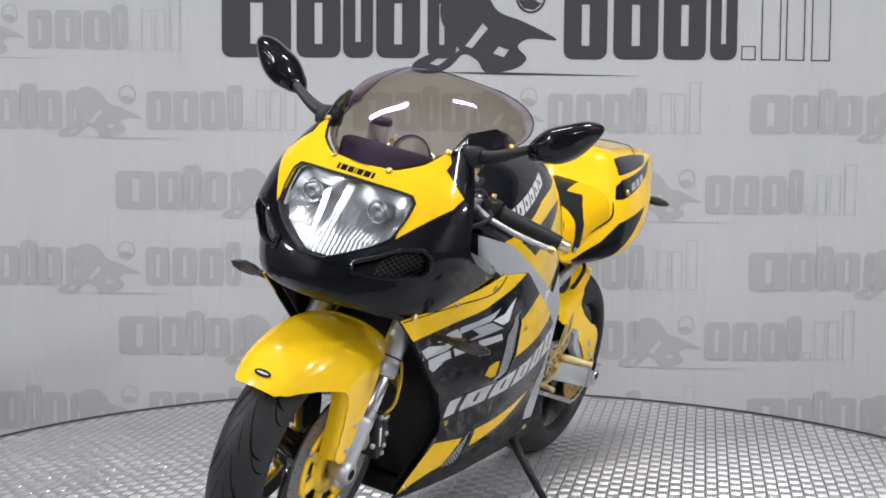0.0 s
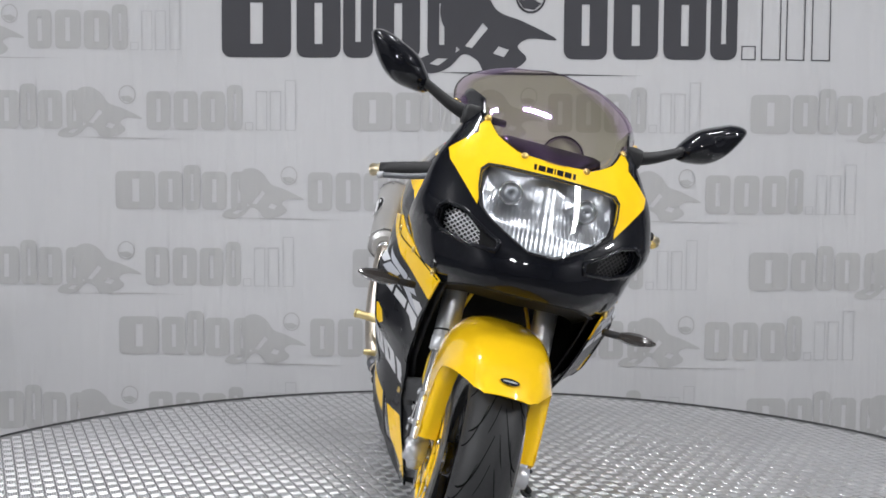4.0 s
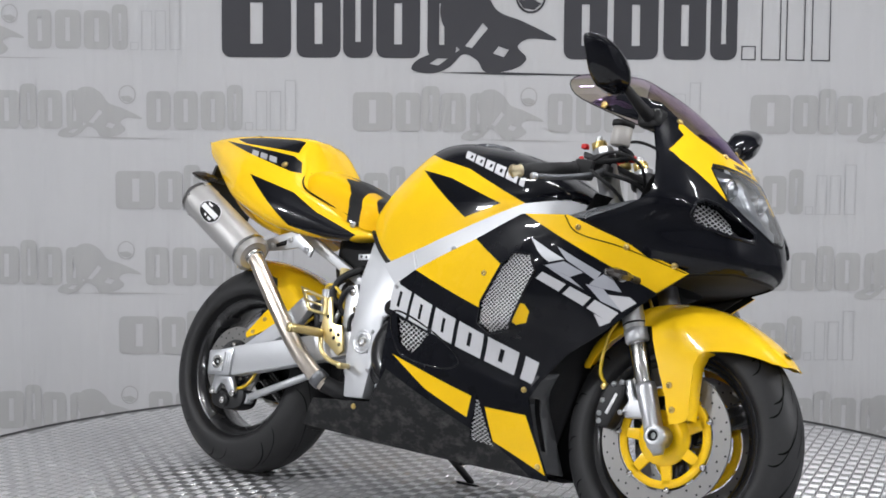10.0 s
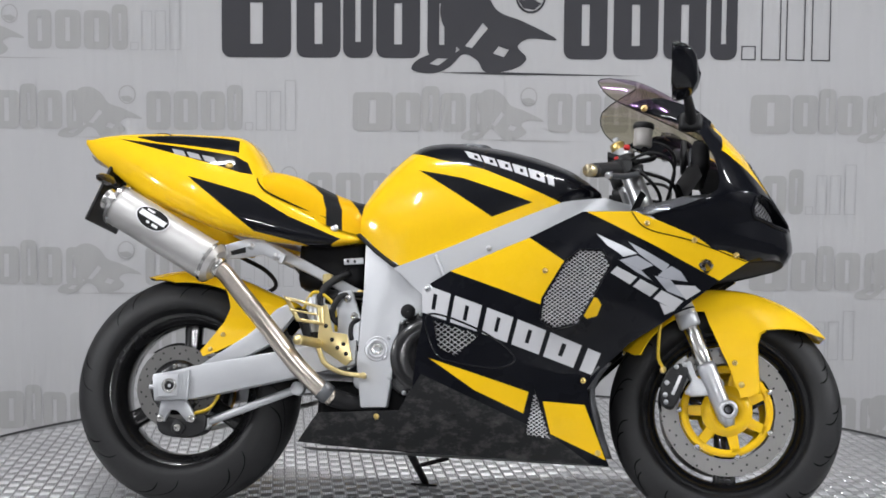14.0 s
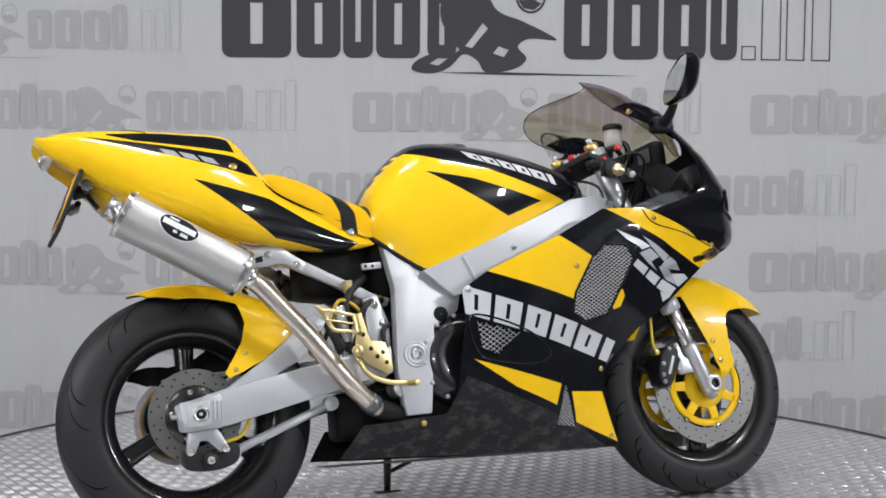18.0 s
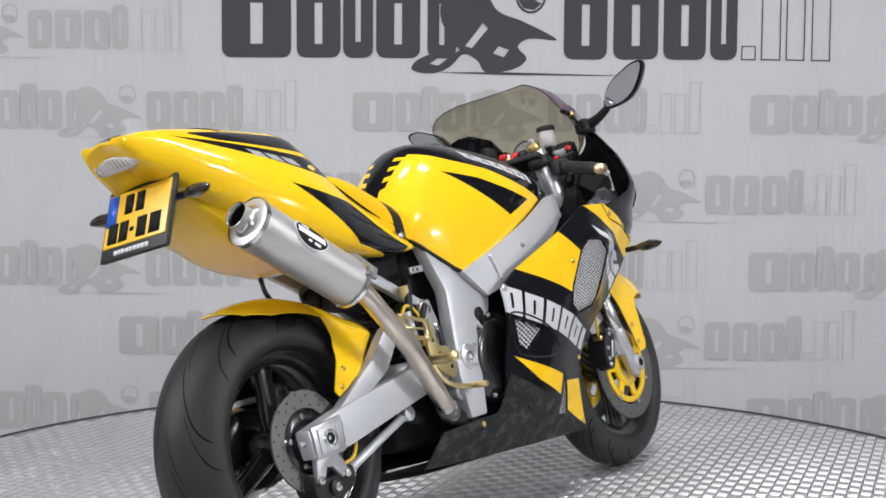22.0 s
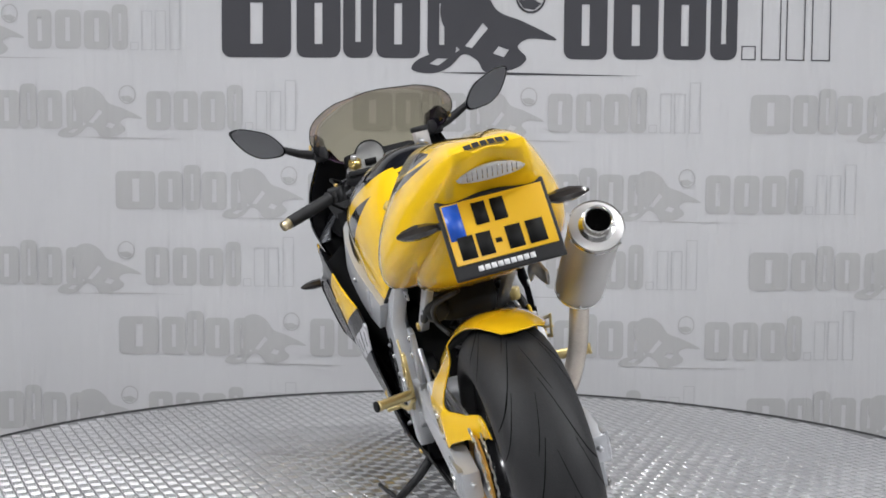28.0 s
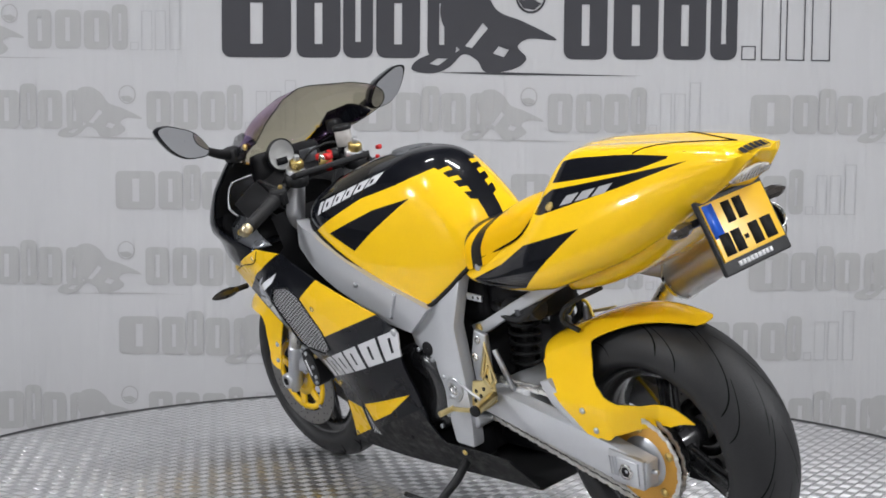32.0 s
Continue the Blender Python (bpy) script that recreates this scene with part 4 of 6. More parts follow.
# --- tail
AX = [-1.052, -1.02, -0.97, -0.90, -0.80, -0.70, -0.62, -0.585, -0.55, -0.52, -0.45, -0.35, -0.28, -0.25]
A_TOP = [0.980, 0.995, 1.001, 1.003, 1.002, 1.000, 0.998, 0.988, 0.950, 0.902, 0.825, 0.770, 0.735, 0.722]
A_SHU = [0.050, 0.060, 0.068, 0.075, 0.085, 0.090, 0.092, 0.092, 0.095, 0.098, 0.100, 0.100, 0.098, 0.09]
A_SHW = [0.975, 0.989, 0.995, 0.996, 0.992, 0.985, 0.977, 0.963, 0.925, 0.885, 0.825, 0.765, 0.732, 0.720]
A_SIU = [0.066, 0.080, 0.102, 0.132, 0.168, 0.188, 0.190, 0.187, 0.183, 0.178, 0.165, 0.143, 0.128, 0.115]
A_SIW = [0.984, 0.972, 0.950, 0.918, 0.880, 0.848, 0.826, 0.818, 0.810, 0.800, 0.775, 0.737, 0.716, 0.710]
A_BOU = [0.054, 0.071, 0.086, 0.112, 0.152, 0.174, 0.180, 0.178, 0.175, 0.170, 0.158, 0.138, 0.124, 0.110]
A_BOW = [0.968, 0.934, 0.899, 0.848, 0.790, 0.750, 0.722, 0.712, 0.706, 0.700, 0.692, 0.686, 0.694, 0.700]


def tail_row(x, n=7):
    top, shu, shw, siu, siw, bou, bow = (curve_at(AX, t, x) for t in (A_TOP, A_SHU, A_SHW, A_SIU, A_SIW, A_BOU, A_BOW))
    us, ws = [0, shu, siu, bou, 0], [top, shw, siw, bow, bow + 0.012]
    half = [(curve_at([0, 1, 2, 3, 4], us, k / n), curve_at([0, 1, 2, 3, 4], ws, k / n)) for k in range(4 * n + 1)]
    half[0] = (0, top)
    return [(x, max(u, 0), w) for u, w in half] + [(x, -max(u, 0), w) for u, w in half[::-1][1:-1]]


SLASH = [[(-0.905, 1.05), (-0.893, 0.984), (-0.83, 0.966), (-0.592, 0.935), (-0.606, 0.985), (-0.622, 1.05)], [(-0.980, 0.986), (-0.60, 0.924), (-0.565, 0.905), (-0.545, 0.870), (-0.60, 0.874), (-0.795, 0.934)]]
tail_paint = paint("tail paint", YELLOW, [
    (BLACK, SLASH[:1]),
    (YELLOW, [[(-1.1, -0.01), (-1.1, 0.083), (-0.50, 0.090), (-0.50, -0.01)]], "top"),
    (BLACK, SLASH[1:] + [[(-0.712, 0.857), (-0.53, 0.808), (-0.43, 0.752), (-0.52, 0.710)], [(-0.52, 0.711), (-0.43, 0.753), (-0.30, 0.702), (-0.345, 0.676)]]),
    ((0.35, 0.35, 0.36), bars_along((-0.778, 0.943), (-0.655, 0.916), (-0.765, 0.925), (-0.640, 0.896), [(0.0, 0.28), (0.36, 0.64), (0.72, 1.0)])),
], rough=0.2)
xs = [-1.05 + 0.80 * k / 60 for k in range(61)]
tail = part("tail_cowl", grid_mesh("tail", [[(-1.054, u * 0.6, 0.987 + (w - 0.987) * 0.6) for _, u, w in tail_row(-1.05)]] + [tail_row(x) for x in xs], closed=True, caps=True), tail_paint, bike, "yellow tail cowl with black slashes")
UX, U_LOW, U_TOP, U_W = [-0.945, -0.925, -0.885, -0.80, -0.70, -0.60], [0.905, 0.850, 0.810, 0.750, 0.706, 0.680], [0.93, 0.90, 0.86, 0.81, 0.77, 0.75], [0.062, 0.080, 0.098, 0.125, 0.138, 0.132]
rows = []
for k in range(21):
    x = -0.945 + 0.345 * k / 20
    lo, hi, wd = (curve_at(UX, t, x) for t in (U_LOW, U_TOP, U_W))
    rows.append([(x, wd * math.copysign(abs(math.cos(a)) ** 0.5, math.cos(a)) * (1 - 0.15 * max(0, -math.sin(a))), (lo + hi) / 2 + (hi - lo) / 2 * math.copysign(abs(math.sin(a)) ** 0.6, math.sin(a))) for a in (2 * math.pi * j / 28 for j in range(28))])
part("undertray", grid_mesh("undertray", rows, closed=True, caps=True), yellow, tail, "yellow undertray")
for s, side in SIDES:
    bolt((-0.318, s * 0.138, 0.732), (0, s, 0.3), 0.009, alu, tail)
    bolt((-0.608, s * 0.155, 0.893), (0, s, 0.8), 0.009, gold, tail)
    seam = [tail_row(-0.93 + 0.32 * k / 16)[7 if s > 0 else -7] for k in range(17)]
    part("cowl_seam", tube([(x, u * 1.0 + s * 0.001, w - 0.022 * (k / 16) - 0.002) for k, (x, u, w) in enumerate(seam)], 0.0016, 6), groove_m, tail)
for s, side in SIDES:
    line = []
    for k in range(21):
        x, f = -0.80 - 0.20 * k / 20, 7 * (1 - (k / 20) ** 0.8)
        row = tail_row(x)
        j = int(f)
        p, q = Vector(row[s * j]), Vector(row[s * (j + 1)])
        line.append(p.lerp(q, f - j) + Vector((0, 0, 0.0004)))
    part("hump_edge", tube(line, 0.0016, 6), groove_m, tail)
# tail lamp and dark letters bar on its brow
lamp_at = lambda a, b: (-1.012 - 0.06 * (b - 0.92) * 2 + 1.2 * a * a, a, b)
part("tail_light", sheet(blob([(-0.062, 0.938), (0, 0.950), (0.062, 0.938), (0.055, 0.926), (0, 0.922), (-0.055, 0.926)]), lambda a, b: (-1.030 - 0.7 * (b - 0.935) + 2.0 * a * a, a, b), 0.012, thick=0.006), taillens_m, tail, "clear ribbed tail lamp")
for a, b in SIX:
    part("brow_mark", sheet([(0.042 - 0.084 * a, -1.047), (0.042 - 0.084 * b, -1.047), (0.042 - 0.084 * b, -1.030), (0.042 - 0.084 * a, -1.030)],
                            lambda u, x: (x, u, curve_at(AX, A_TOP, x) + 0.0035 - 0.0045 * (u / 0.05) ** 2), 0.01, thick=0.0), bar_black, tail)

# --- number plate
PLATE = Matrix.Translation((-0.984, 0, 0.824)) @ Matrix.Rotation(radians(22), 4, "Y")
holder = part("plate_holder", moved(box((-0.006, -0.107, -0.080), (0.004, 0.107, 0.080), 0.004), PLATE), plastic, bike, "black plate holder")
part("number_plate", moved(box((-0.009, -0.099, -0.052), (-0.0055, 0.099, 0.069), 0.0012), PLATE), plate_yellow, holder, "yellow number plate with black bars")
part("plate_band", moved(box((-0.0098, 0.066, -0.004), (-0.0088, 0.097, 0.066), 0.0), PLATE), plate_blue, holder, "blue band of the plate")
for y0, y1, z0, z1 in ((0.016, 0.042, 0.016, 0.060), (-0.020, 0.006, 0.016, 0.060), (0.056, 0.086, -0.044, 0.001), (0.022, 0.050, -0.044, 0.001), (0.004, 0.016, -0.026, -0.017), (-0.036, -0.006, -0.044, 0.001), (-0.080, -0.046, -0.044, 0.001)):
    part("plate_bar", moved(box((-0.0100, y0, z0), (-0.0090, y1, z1), 0.0), PLATE), bar_black, holder)
for k in range(9):
    part("holder_bar", moved(box((-0.0072, 0.052 - 0.0125 * k, -0.070), (-0.0062, 0.062 - 0.0125 * k, -0.060), 0.0), PLATE), bar_white, holder)
part("plate_bracket", tube(smooth_path([(-0.966, 0, 0.86), (-0.93, 0, 0.865), (-0.90, 0, 0.83)], 4), 0.016, 10), plastic, holder)

# --- indicators
def indicator(at, s, length, name="indicator"):
    shape = [(0.0, 0.010), (0.25, 0.018), (0.55, 0.020), (0.85, 0.013), (1.0, 0.004)]
    rows = []
    for f, r in shape:
        rows.append([(at[0] + 0.9 * r * math.cos(a) - 0.012 * f, at[1] + s * length * f, at[2] + 0.75 * r * math.sin(a)) for a in (2 * math.pi * k / 8 for k in range(8))])
    ob = part(name, grid_mesh("indicator", rows, closed=True, caps=True), smoke, bike, "small smoked indicator", sharp=30)
    part("stem", rod((at[0], at[1] - s * 0.035, at[2]), (at[0], at[1] + s * 0.006, at[2]), 0.008), plastic, ob)


for s, side in SIDES:
    indicator((-0.945, s * 0.108, 0.853), s, 0.082)
    indicator((0.632, s * 0.245, 0.626), s, 0.090)

# --- seat
EX = [-0.555, -0.53, -0.50, -0.44, -0.38, -0.32, -0.27, -0.235]
E_TOP = [0.880, 0.892, 0.896, 0.884, 0.860, 0.833, 0.818, 0.815]
E_SID = [0.872, 0.845, 0.818, 0.791, 0.769, 0.752, 0.738, 0.742]
E_WID = [0.085, 0.130, 0.153, 0.150, 0.144, 0.141, 0.129, 0.105]
PAD = (0.016, 0.016, 0.017)
seat_paint = paint("seat cover", (0.80, 0.45, 0.004), [
    (PAD, [[(-0.60, -0.01), (-0.60, 0.035), (-0.42, 0.040), (-0.42, -0.01)], [(-0.421, -0.01), (-0.421, 0.040), (-0.29, 0.046), (-0.29, -0.01)], [(-0.291, -0.01), (-0.291, 0.046), (-0.22, 0.060), (-0.22, -0.01)]], "top"),
    (PAD, [[(-0.338, 0.700), (-0.343, 0.781), (-0.301, 0.781), (-0.296, 0.700)], [(-0.343, 0.780), (-0.358, 0.822), (-0.322, 0.822), (-0.301, 0.780)], [(-0.358, 0.821), (-0.387, 0.849), (-0.345, 0.849), (-0.322, 0.821)],
           [(-0.386, 0.848), (-0.424, 0.872), (-0.385, 0.872), (-0.345, 0.848)], [(-0.340, 0.842), (-0.345, 0.900), (-0.200, 0.900), (-0.293, 0.820)], [(-0.293, 0.820), (-0.250, 0.900), (-0.200, 0.860), (-0.265, 0.789)], [(-0.265, 0.789), (-0.250, 0.860), (-0.200, 0.780), (-0.249, 0.762)]]),
], rough=0.42, coat=0.3, bump=0.25, bump_scale=500)
rows = []
for k in range(25):
    x = -0.555 + 0.32 * k / 24
    top, sid, wid = (curve_at(EX, t, x) for t in (E_TOP, E_SID, E_WID))
    row = []
    for j in range(-14, 15):
        a = abs(j) / 14 * math.pi / 2
        row.append((x, math.copysign(wid * math.sin(a) ** 0.7, j), sid - 0.02 + (top - sid + 0.02) * (math.cos(a) ** 0.55 if abs(j) < 14 else 0)))
    rows.append(row)
seat = part("seat", grid_mesh("seat", [[(-0.560, p[1] * 0.5, p[2] - 0.02) for p in rows[0]]] + rows + [[(-0.228, p[1] * 0.7, p[2] - 0.03) for p in rows[-1]]]), seat_paint, bike, "black and yellow upholstered seat")

for s, side in SIDES:
    seam = smooth_path([(-0.528, s * 0.118, 0.876), (-0.535, s * 0.137, 0.864), (-0.523, s * 0.153, 0.842), (-0.495, s * 0.160, 0.818), (-0.435, s * 0.150, 0.792), (-0.381, s * 0.141, 0.771), (-0.328, s * 0.139, 0.753), (-0.275, s * 0.126, 0.736)], 4)
    part("seat_seam", tube(seam, 0.0026, 8), groove_m, seat)

# --- silencer and pipe
C0, C1 = Vector((-0.886, -0.207, 0.771)), Vector((-0.616, -0.214, 0.620))
d = (C1 - C0).normalized()
silencer = part("silencer", tube([C0 - d * 0.003, C0, C0 + d * 0.006, C1 - d * 0.006, C1, C1 + d * 0.012, C1 + d * 0.013], [0.046, 0.0535, 0.0535, 0.0535, 0.0535, 0.042, 0.020], 36), titan, bike, "brushed metal silencer", sharp=35)


def lathe(profile, at, along, seg=28, closed=False):
    """A turned piece about any axis."""
    return moved(revolve(profile, (0, 0, 0), "z", seg, closed), Matrix.Translation(at) @ along.to_track_quat("Z", "Y").to_matrix().to_4x4())


part("end_rim", lathe([(-0.001, 0.047), (0.004, 0.040), (0.007, 0.029), (0.014, 0.026), (0.026, 0.026), (0.033, 0.029), (0.036, 0.0295), (0.037, 0.0275), (0.033, 0.0250), (0.022, 0.0235), (0.004, 0.0230)], C0 + d * 0.002, -d, 36), steel, silencer, "polished flared outlet")
# shallow near-black insert: the shade of the hollow is in its colour
part("outlet", lathe([(0.026, 0.0237), (0.006, 0.0225), (0.005, 0.0005)], C0 + d * 0.002, -d, 28), groove_m, silencer, "black insert painted as the shade inside the outlet")
for q in (C0 + d * 0.012, C1 - d * 0.012):
    for k in range(6):
        a = 2 * math.pi * k / 6
        o = d.orthogonal().normalized() * math.cos(a) + d.cross(d.orthogonal().normalized()) * math.sin(a)
        bolt(q + o * 0.0550, o, 0.0026, alu, silencer, "rivet")
for q in (C0 + d * 0.004, C1 - d * 0.004):
    part("band", tube([q - d * 0.005, q + d * 0.005], [0.0567, 0.0567], 36, caps=False), steel, silencer)
out = Vector((-0.15, -1, 0.5))
out = (out - d * out.dot(d)).normalized()
up = out.cross(d)


def on_silencer(a, b, lift):
    ang = b / 0.0555
    return C0 + d * 0.128 + d * a + (0.0555 + lift) * (math.cos(ang) * out + math.sin(ang) * up)


oval = lambda ra, rb, n=28: [(ra * math.cos(2 * math.pi * k / n), rb * math.sin(2 * math.pi * k / n)) for k in range(n)]
badge = part("badge", sheet(oval(0.050, 0.031), lambda a, b: on_silencer(a, b, 0.0008), 0.01, thick=0.0), bar_white, silencer, "oval black and white badge")
part("badge_field", sheet(oval(0.0465, 0.0285), lambda a, b: on_silencer(a, b, 0.0013), 0.01, thick=0.0), bar_black, badge)
part("badge_bar", sheet([(-0.040, -0.007), (0.040, -0.007), (0.040, 0.008), (-0.040, 0.008)], lambda a, b: on_silencer(a, b, 0.0018), 0.008, thick=0.0), bar_white, badge)
for a0, b0, a1, b1 in ((-0.028, 0.012, -0.006, 0.018), (0.008, -0.019, 0.026, -0.012), (-0.010, -0.018, 0.000, -0.012)):
    part("badge_mark", sheet([(a0, b0), (a1, b0), (a1, b1), (a0, b1)], lambda a, b: on_silencer(a, b, 0.0018), 0.008, thick=0.0), bar_white, badge)
pipe = smooth_path([C1 + d * 0.008, (-0.578, -0.217, 0.592), (-0.543, -0.218, 0.553), (-0.46, -0.216, 0.460), (-0.385, -0.200, 0.370), (-0.325, -0.180, 0.312), (-0.292, -0.166, 0.288)], 5)
exhaust = part("exhaust_pipe", tube(pipe, 0.0225, 20), heat, bike, "heat-tinted steel exhaust pipe")
part("pipe_clamp", rod((-0.322, -0.18, 0.310), (-0.300, -0.17, 0.294), 0.026, 20), greydark, exhaust)
part("pipe_collar", rod(C1 + d * 0.008, C1 + d * 0.03, 0.0265, 20), steel, exhaust)
part("pipe_link", rod((-0.30, -0.168, 0.292), (-0.12, -0.09, 0.24), 0.0235, 16), inner, exhaust)
hang = part("silencer_hanger", slab([(-0.63, 0.672), (-0.52, 0.706), (-0.44, 0.655), (-0.45, 0.63), (-0.50, 0.655), (-0.56, 0.645), (-0.62, 0.640)], -0.150, -0.143, 0.002), alu, bike, "pierced alloy silencer bracket")
for a, b in ((-0.605, 0.656), (-0.535, 0.676), (-0.465, 0.650)):
    bolt((a, -0.150, b), (0, -1, 0), 0.008, alu, hang)
# thin dark patch on the bracket's face for the shade of a slot
part("bracket_slot_shade", slab([(-0.590, 0.662), (-0.550, 0.674), (-0.548, 0.660), (-0.585, 0.652)], -0.1512, -0.1500, 0.0), inner, hang)

# --- wheels
FRONT = Matrix.Translation((0, 0, 0.94)) @ Matrix.Rotation(radians(-1.4), 4, "X") @ Matrix.Translation((0, 0, -0.94))
AXF, AXR = Vector((0.690, 0, 0.290)), Vector((-0.722, 0, 0.306))


def tyre_profile(r, half, crown):
    out = []
    for k in range(17):
        a = radians(-100 + 200 * k / 16)
        out.append((half * math.sin(a), r - crown + crown * math.cos(a)))
    return out + [(half * 0.86, r - crown - 0.016), (half * 0.68, r - crown - 0.026), (-half * 0.68, r - crown - 0.026), (-half * 0.86, r - crown - 0.016)]


def wheel(name, at, r, half, crown, m, label, first=90, split=0.15, broad=0.016):
    bead = r - crown - 0.020
    rim = [(half * 0.72, bead + 0.006), (half * 0.74, bead + 0.001), (half * 0.66, bead - 0.012), (half * 0.5, bead - 0.030), (0, bead - 0.036), (-half * 0.5, bead - 0.030), (-half * 0.66, bead - 0.012), (-half * 0.74, bead + 0.001), (-half * 0.72, bead + 0.006), (-half * 0.5, bead - 0.012), (0, bead - 0.020), (half * 0.5, bead - 0.012)]
    w = part(name, moved(revolve(rim, at, "y", 72), m), wheelblack, bike, label)
    part("tyre", moved(revolve(tyre_profile(r, half, crown), at, "y", 96), m), rubber, w, "black treaded tyre")
    part("hub", moved(revolve([(-half * 0.8, 0.012), (-half * 0.8, 0.034), (-0.03, 0.040), (0.03, 0.040), (half * 0.8, 0.034), (half * 0.8, 0.012)], at, "y", 32), m), wheelblack, w)
    for k in range(3):
        for o in (-split, split):
            a = radians(first + 120 * k)
            rows = []
            for f in range(7):
                rad = 0.030 + (bead - 0.048) * f / 6
                ang = a + o * (0.65 + 0.1 * f / 6) * (0.06 / max(rad, 0.06)) * 1.8
                wd, th = broad + 0.004 * abs(f - 3) / 3, 0.017 + 0.004 * o
                c = Vector((at[0] + rad * math.cos(ang), 0, at[2] + rad * math.sin(ang)))
                t = Vector((-math.sin(ang), 0, math.cos(ang)))
                rows.append([c + t * wd * ca + Vector((0, th * sa, 0)) for ca, sa in ((1, 0.5), (0.6, 1), (-0.6, 1), (-1, 0.5), (-1, -0.5), (-0.6, -1), (0.6, -1), (1, -0.5))])
            part("spoke", moved(grid_mesh("spoke", rows, closed=True, caps=True), m), wheelblack, w)
    return w


def grooves(at, r, half, crown, m, wheel_ob, count, rear):
    """Cut tread: thin dark curved strips on the crown."""
    verts, faces = [], []
    for k in range(count):
        for s in (-1, 1):
            base_a = 2 * math.pi * (k + (0.5 if s > 0 else 0)) / count
            for start, end, sweep, bow, wd in (((8, 72, 0.62, 0.16, 0.0026), (30, 80, 0.42, 0.10, 0.0020), (2, 22, 0.40, 0.04, 0.0022)) if rear else ((6, 62, 0.40, 0.12, 0.0024), (26, 78, 0.30, 0.10, 0.0020), (3, 20, 0.22, 0.02, 0.0018))):
                shift = {8: 0.0, 30: 0.55, 2: 0.62, 6: 0.0, 26: 0.5, 3: 0.55}[start] * 2 * math.pi / count
                base = len(verts)
                n = 14
                for i in range(n + 1):
                    f = i / n
                    q = radians(start + (end - start) * f) * s
                    a = base_a + shift + (sweep * f + bow * math.sin(math.pi * f)) * (1 if rear else -1)
                    t = math.sin(math.pi * min(1, 0.12 + f * 0.88)) ** 0.6
                    for o in (-1, 1):
                        a2 = a + o * (1.25 if rear else 1.5) * wd * (0.3 + 0.7 * t) / r
                        rr = r - crown + (crown + 0.0004) * math.cos(q)
                        verts.append((at[0] + rr * math.cos(a2), (half + 0.0004) * math.sin(q), at[2] + rr * math.sin(a2)))
                faces += [(base + 2 * i, base + 2 * i + 1, base + 2 * i + 3, base + 2 * i + 2) for i in range(n)]
    tagged(part("tread_groove", moved(mesh_of("grooves", verts, faces), m), groove_m, wheel_ob), kind="stuff")


def disc(at, u, r_out, r_in, m, parent, holes=26):
    """A drilled brake disc."""
    p = (at[0], u, at[2])
    d = part("brake_disc", moved(revolve([(-0.0025, r_in), (-0.0025, r_out), (0.0025, r_out), (0.0025, r_in)], p, "y", 72), m), discm, parent, "drilled steel brake disc", sharp=40)
    # no holes are cut: dark spots on both faces carry their shade
    verts, faces = [], []
    for k in range(holes * 2):
        a = 2 * math.pi * k / (holes * 2)
        rad = r_in + (r_out - r_in) * (0.25, 0.72, 0.48, 0.85)[k % 4]
        for side in (-1, 1):
            base = len(verts)
            for j in range(8):
                b = 2 * math.pi * j / 8
                verts.append((at[0] + rad * math.cos(a) + 0.0027 * math.cos(b), u + side * 0.0028, at[2] + rad * math.sin(a) + 0.0027 * math.sin(b)))
            faces.append(tuple(range(base, base + 8)))
    tagged(part("drilling_shade", moved(mesh_of("holes", verts, faces), m), inner, parent), kind="stuff")


front = wheel("front_wheel", AXF, 0.290, 0.060, 0.060, FRONT, "black front wheel with yellow brake carriers", 30, 0.13, 0.015)
grooves(AXF, 0.290, 0.060, 0.060, FRONT, front, 15, False)
rear = wheel("rear_wheel", AXR, 0.306, 0.090, 0.080, Matrix(), "black rear wheel with a wide tyre", 90, 0.05, 0.017)
grooves(AXR, 0.306, 0.090, 0.080, Matrix(), rear, 8, True)
for s, side in SIDES:
    disc(AXF, s * 0.078, 0.160, 0.118, FRONT, front)
    # yellow carrier: hub ring, eight arms, outer ring
    p = (AXF[0], s * 0.078, AXF[2])
    part("carrier_ring", moved(revolve([(-0.004, 0.095), (-0.004, 0.113), (0.004, 0.113), (0.004, 0.095)], p, "y", 48), FRONT), yellow, front, "yellow disc carrier")
    part("carrier_hub", moved(revolve([(-0.005, 0.020), (-0.005, 0.063), (0.005, 0.063), (0.005, 0.020)], p, "y", 32), FRONT), yellow, front)
    for k in range(7):
        a = 2 * math.pi * (k + 0.5) / 7
        c, q = math.cos(a), math.sin(a)
        arm = [Vector((AXF[0] + rad * c - t * q, s * 0.078, AXF[2] + rad * q + t * c)) for rad, t in ((0.052, -0.014), (0.104, -0.011), (0.104, 0.011), (0.052, 0.014))]
        part("carrier_arm", moved(slab([(v.x, v.z) for v in arm], s * 0.078 - 0.004, s * 0.078 + 0.004, 0.0015), FRONT), yellow, front)
        b = FRONT @ Vector((AXF[0] + 0.116 * c, s * 0.082, AXF[2] + 0.116 * q))
        part("carrier_bobbin", tube([b, b + Vector((0, s * 0.004, 0))], [0.0075, 0.0065], 12), steel, front)
disc(AXR, -0.102, 0.110, 0.068, Matrix(), rear, 20)
part("disc_hub", revolve([(-0.106, 0.030), (-0.106, 0.072), (-0.098, 0.072), (-0.098, 0.030)], (AXR[0], 0, AXR[2]), "y", 32), wheelblack, rear)
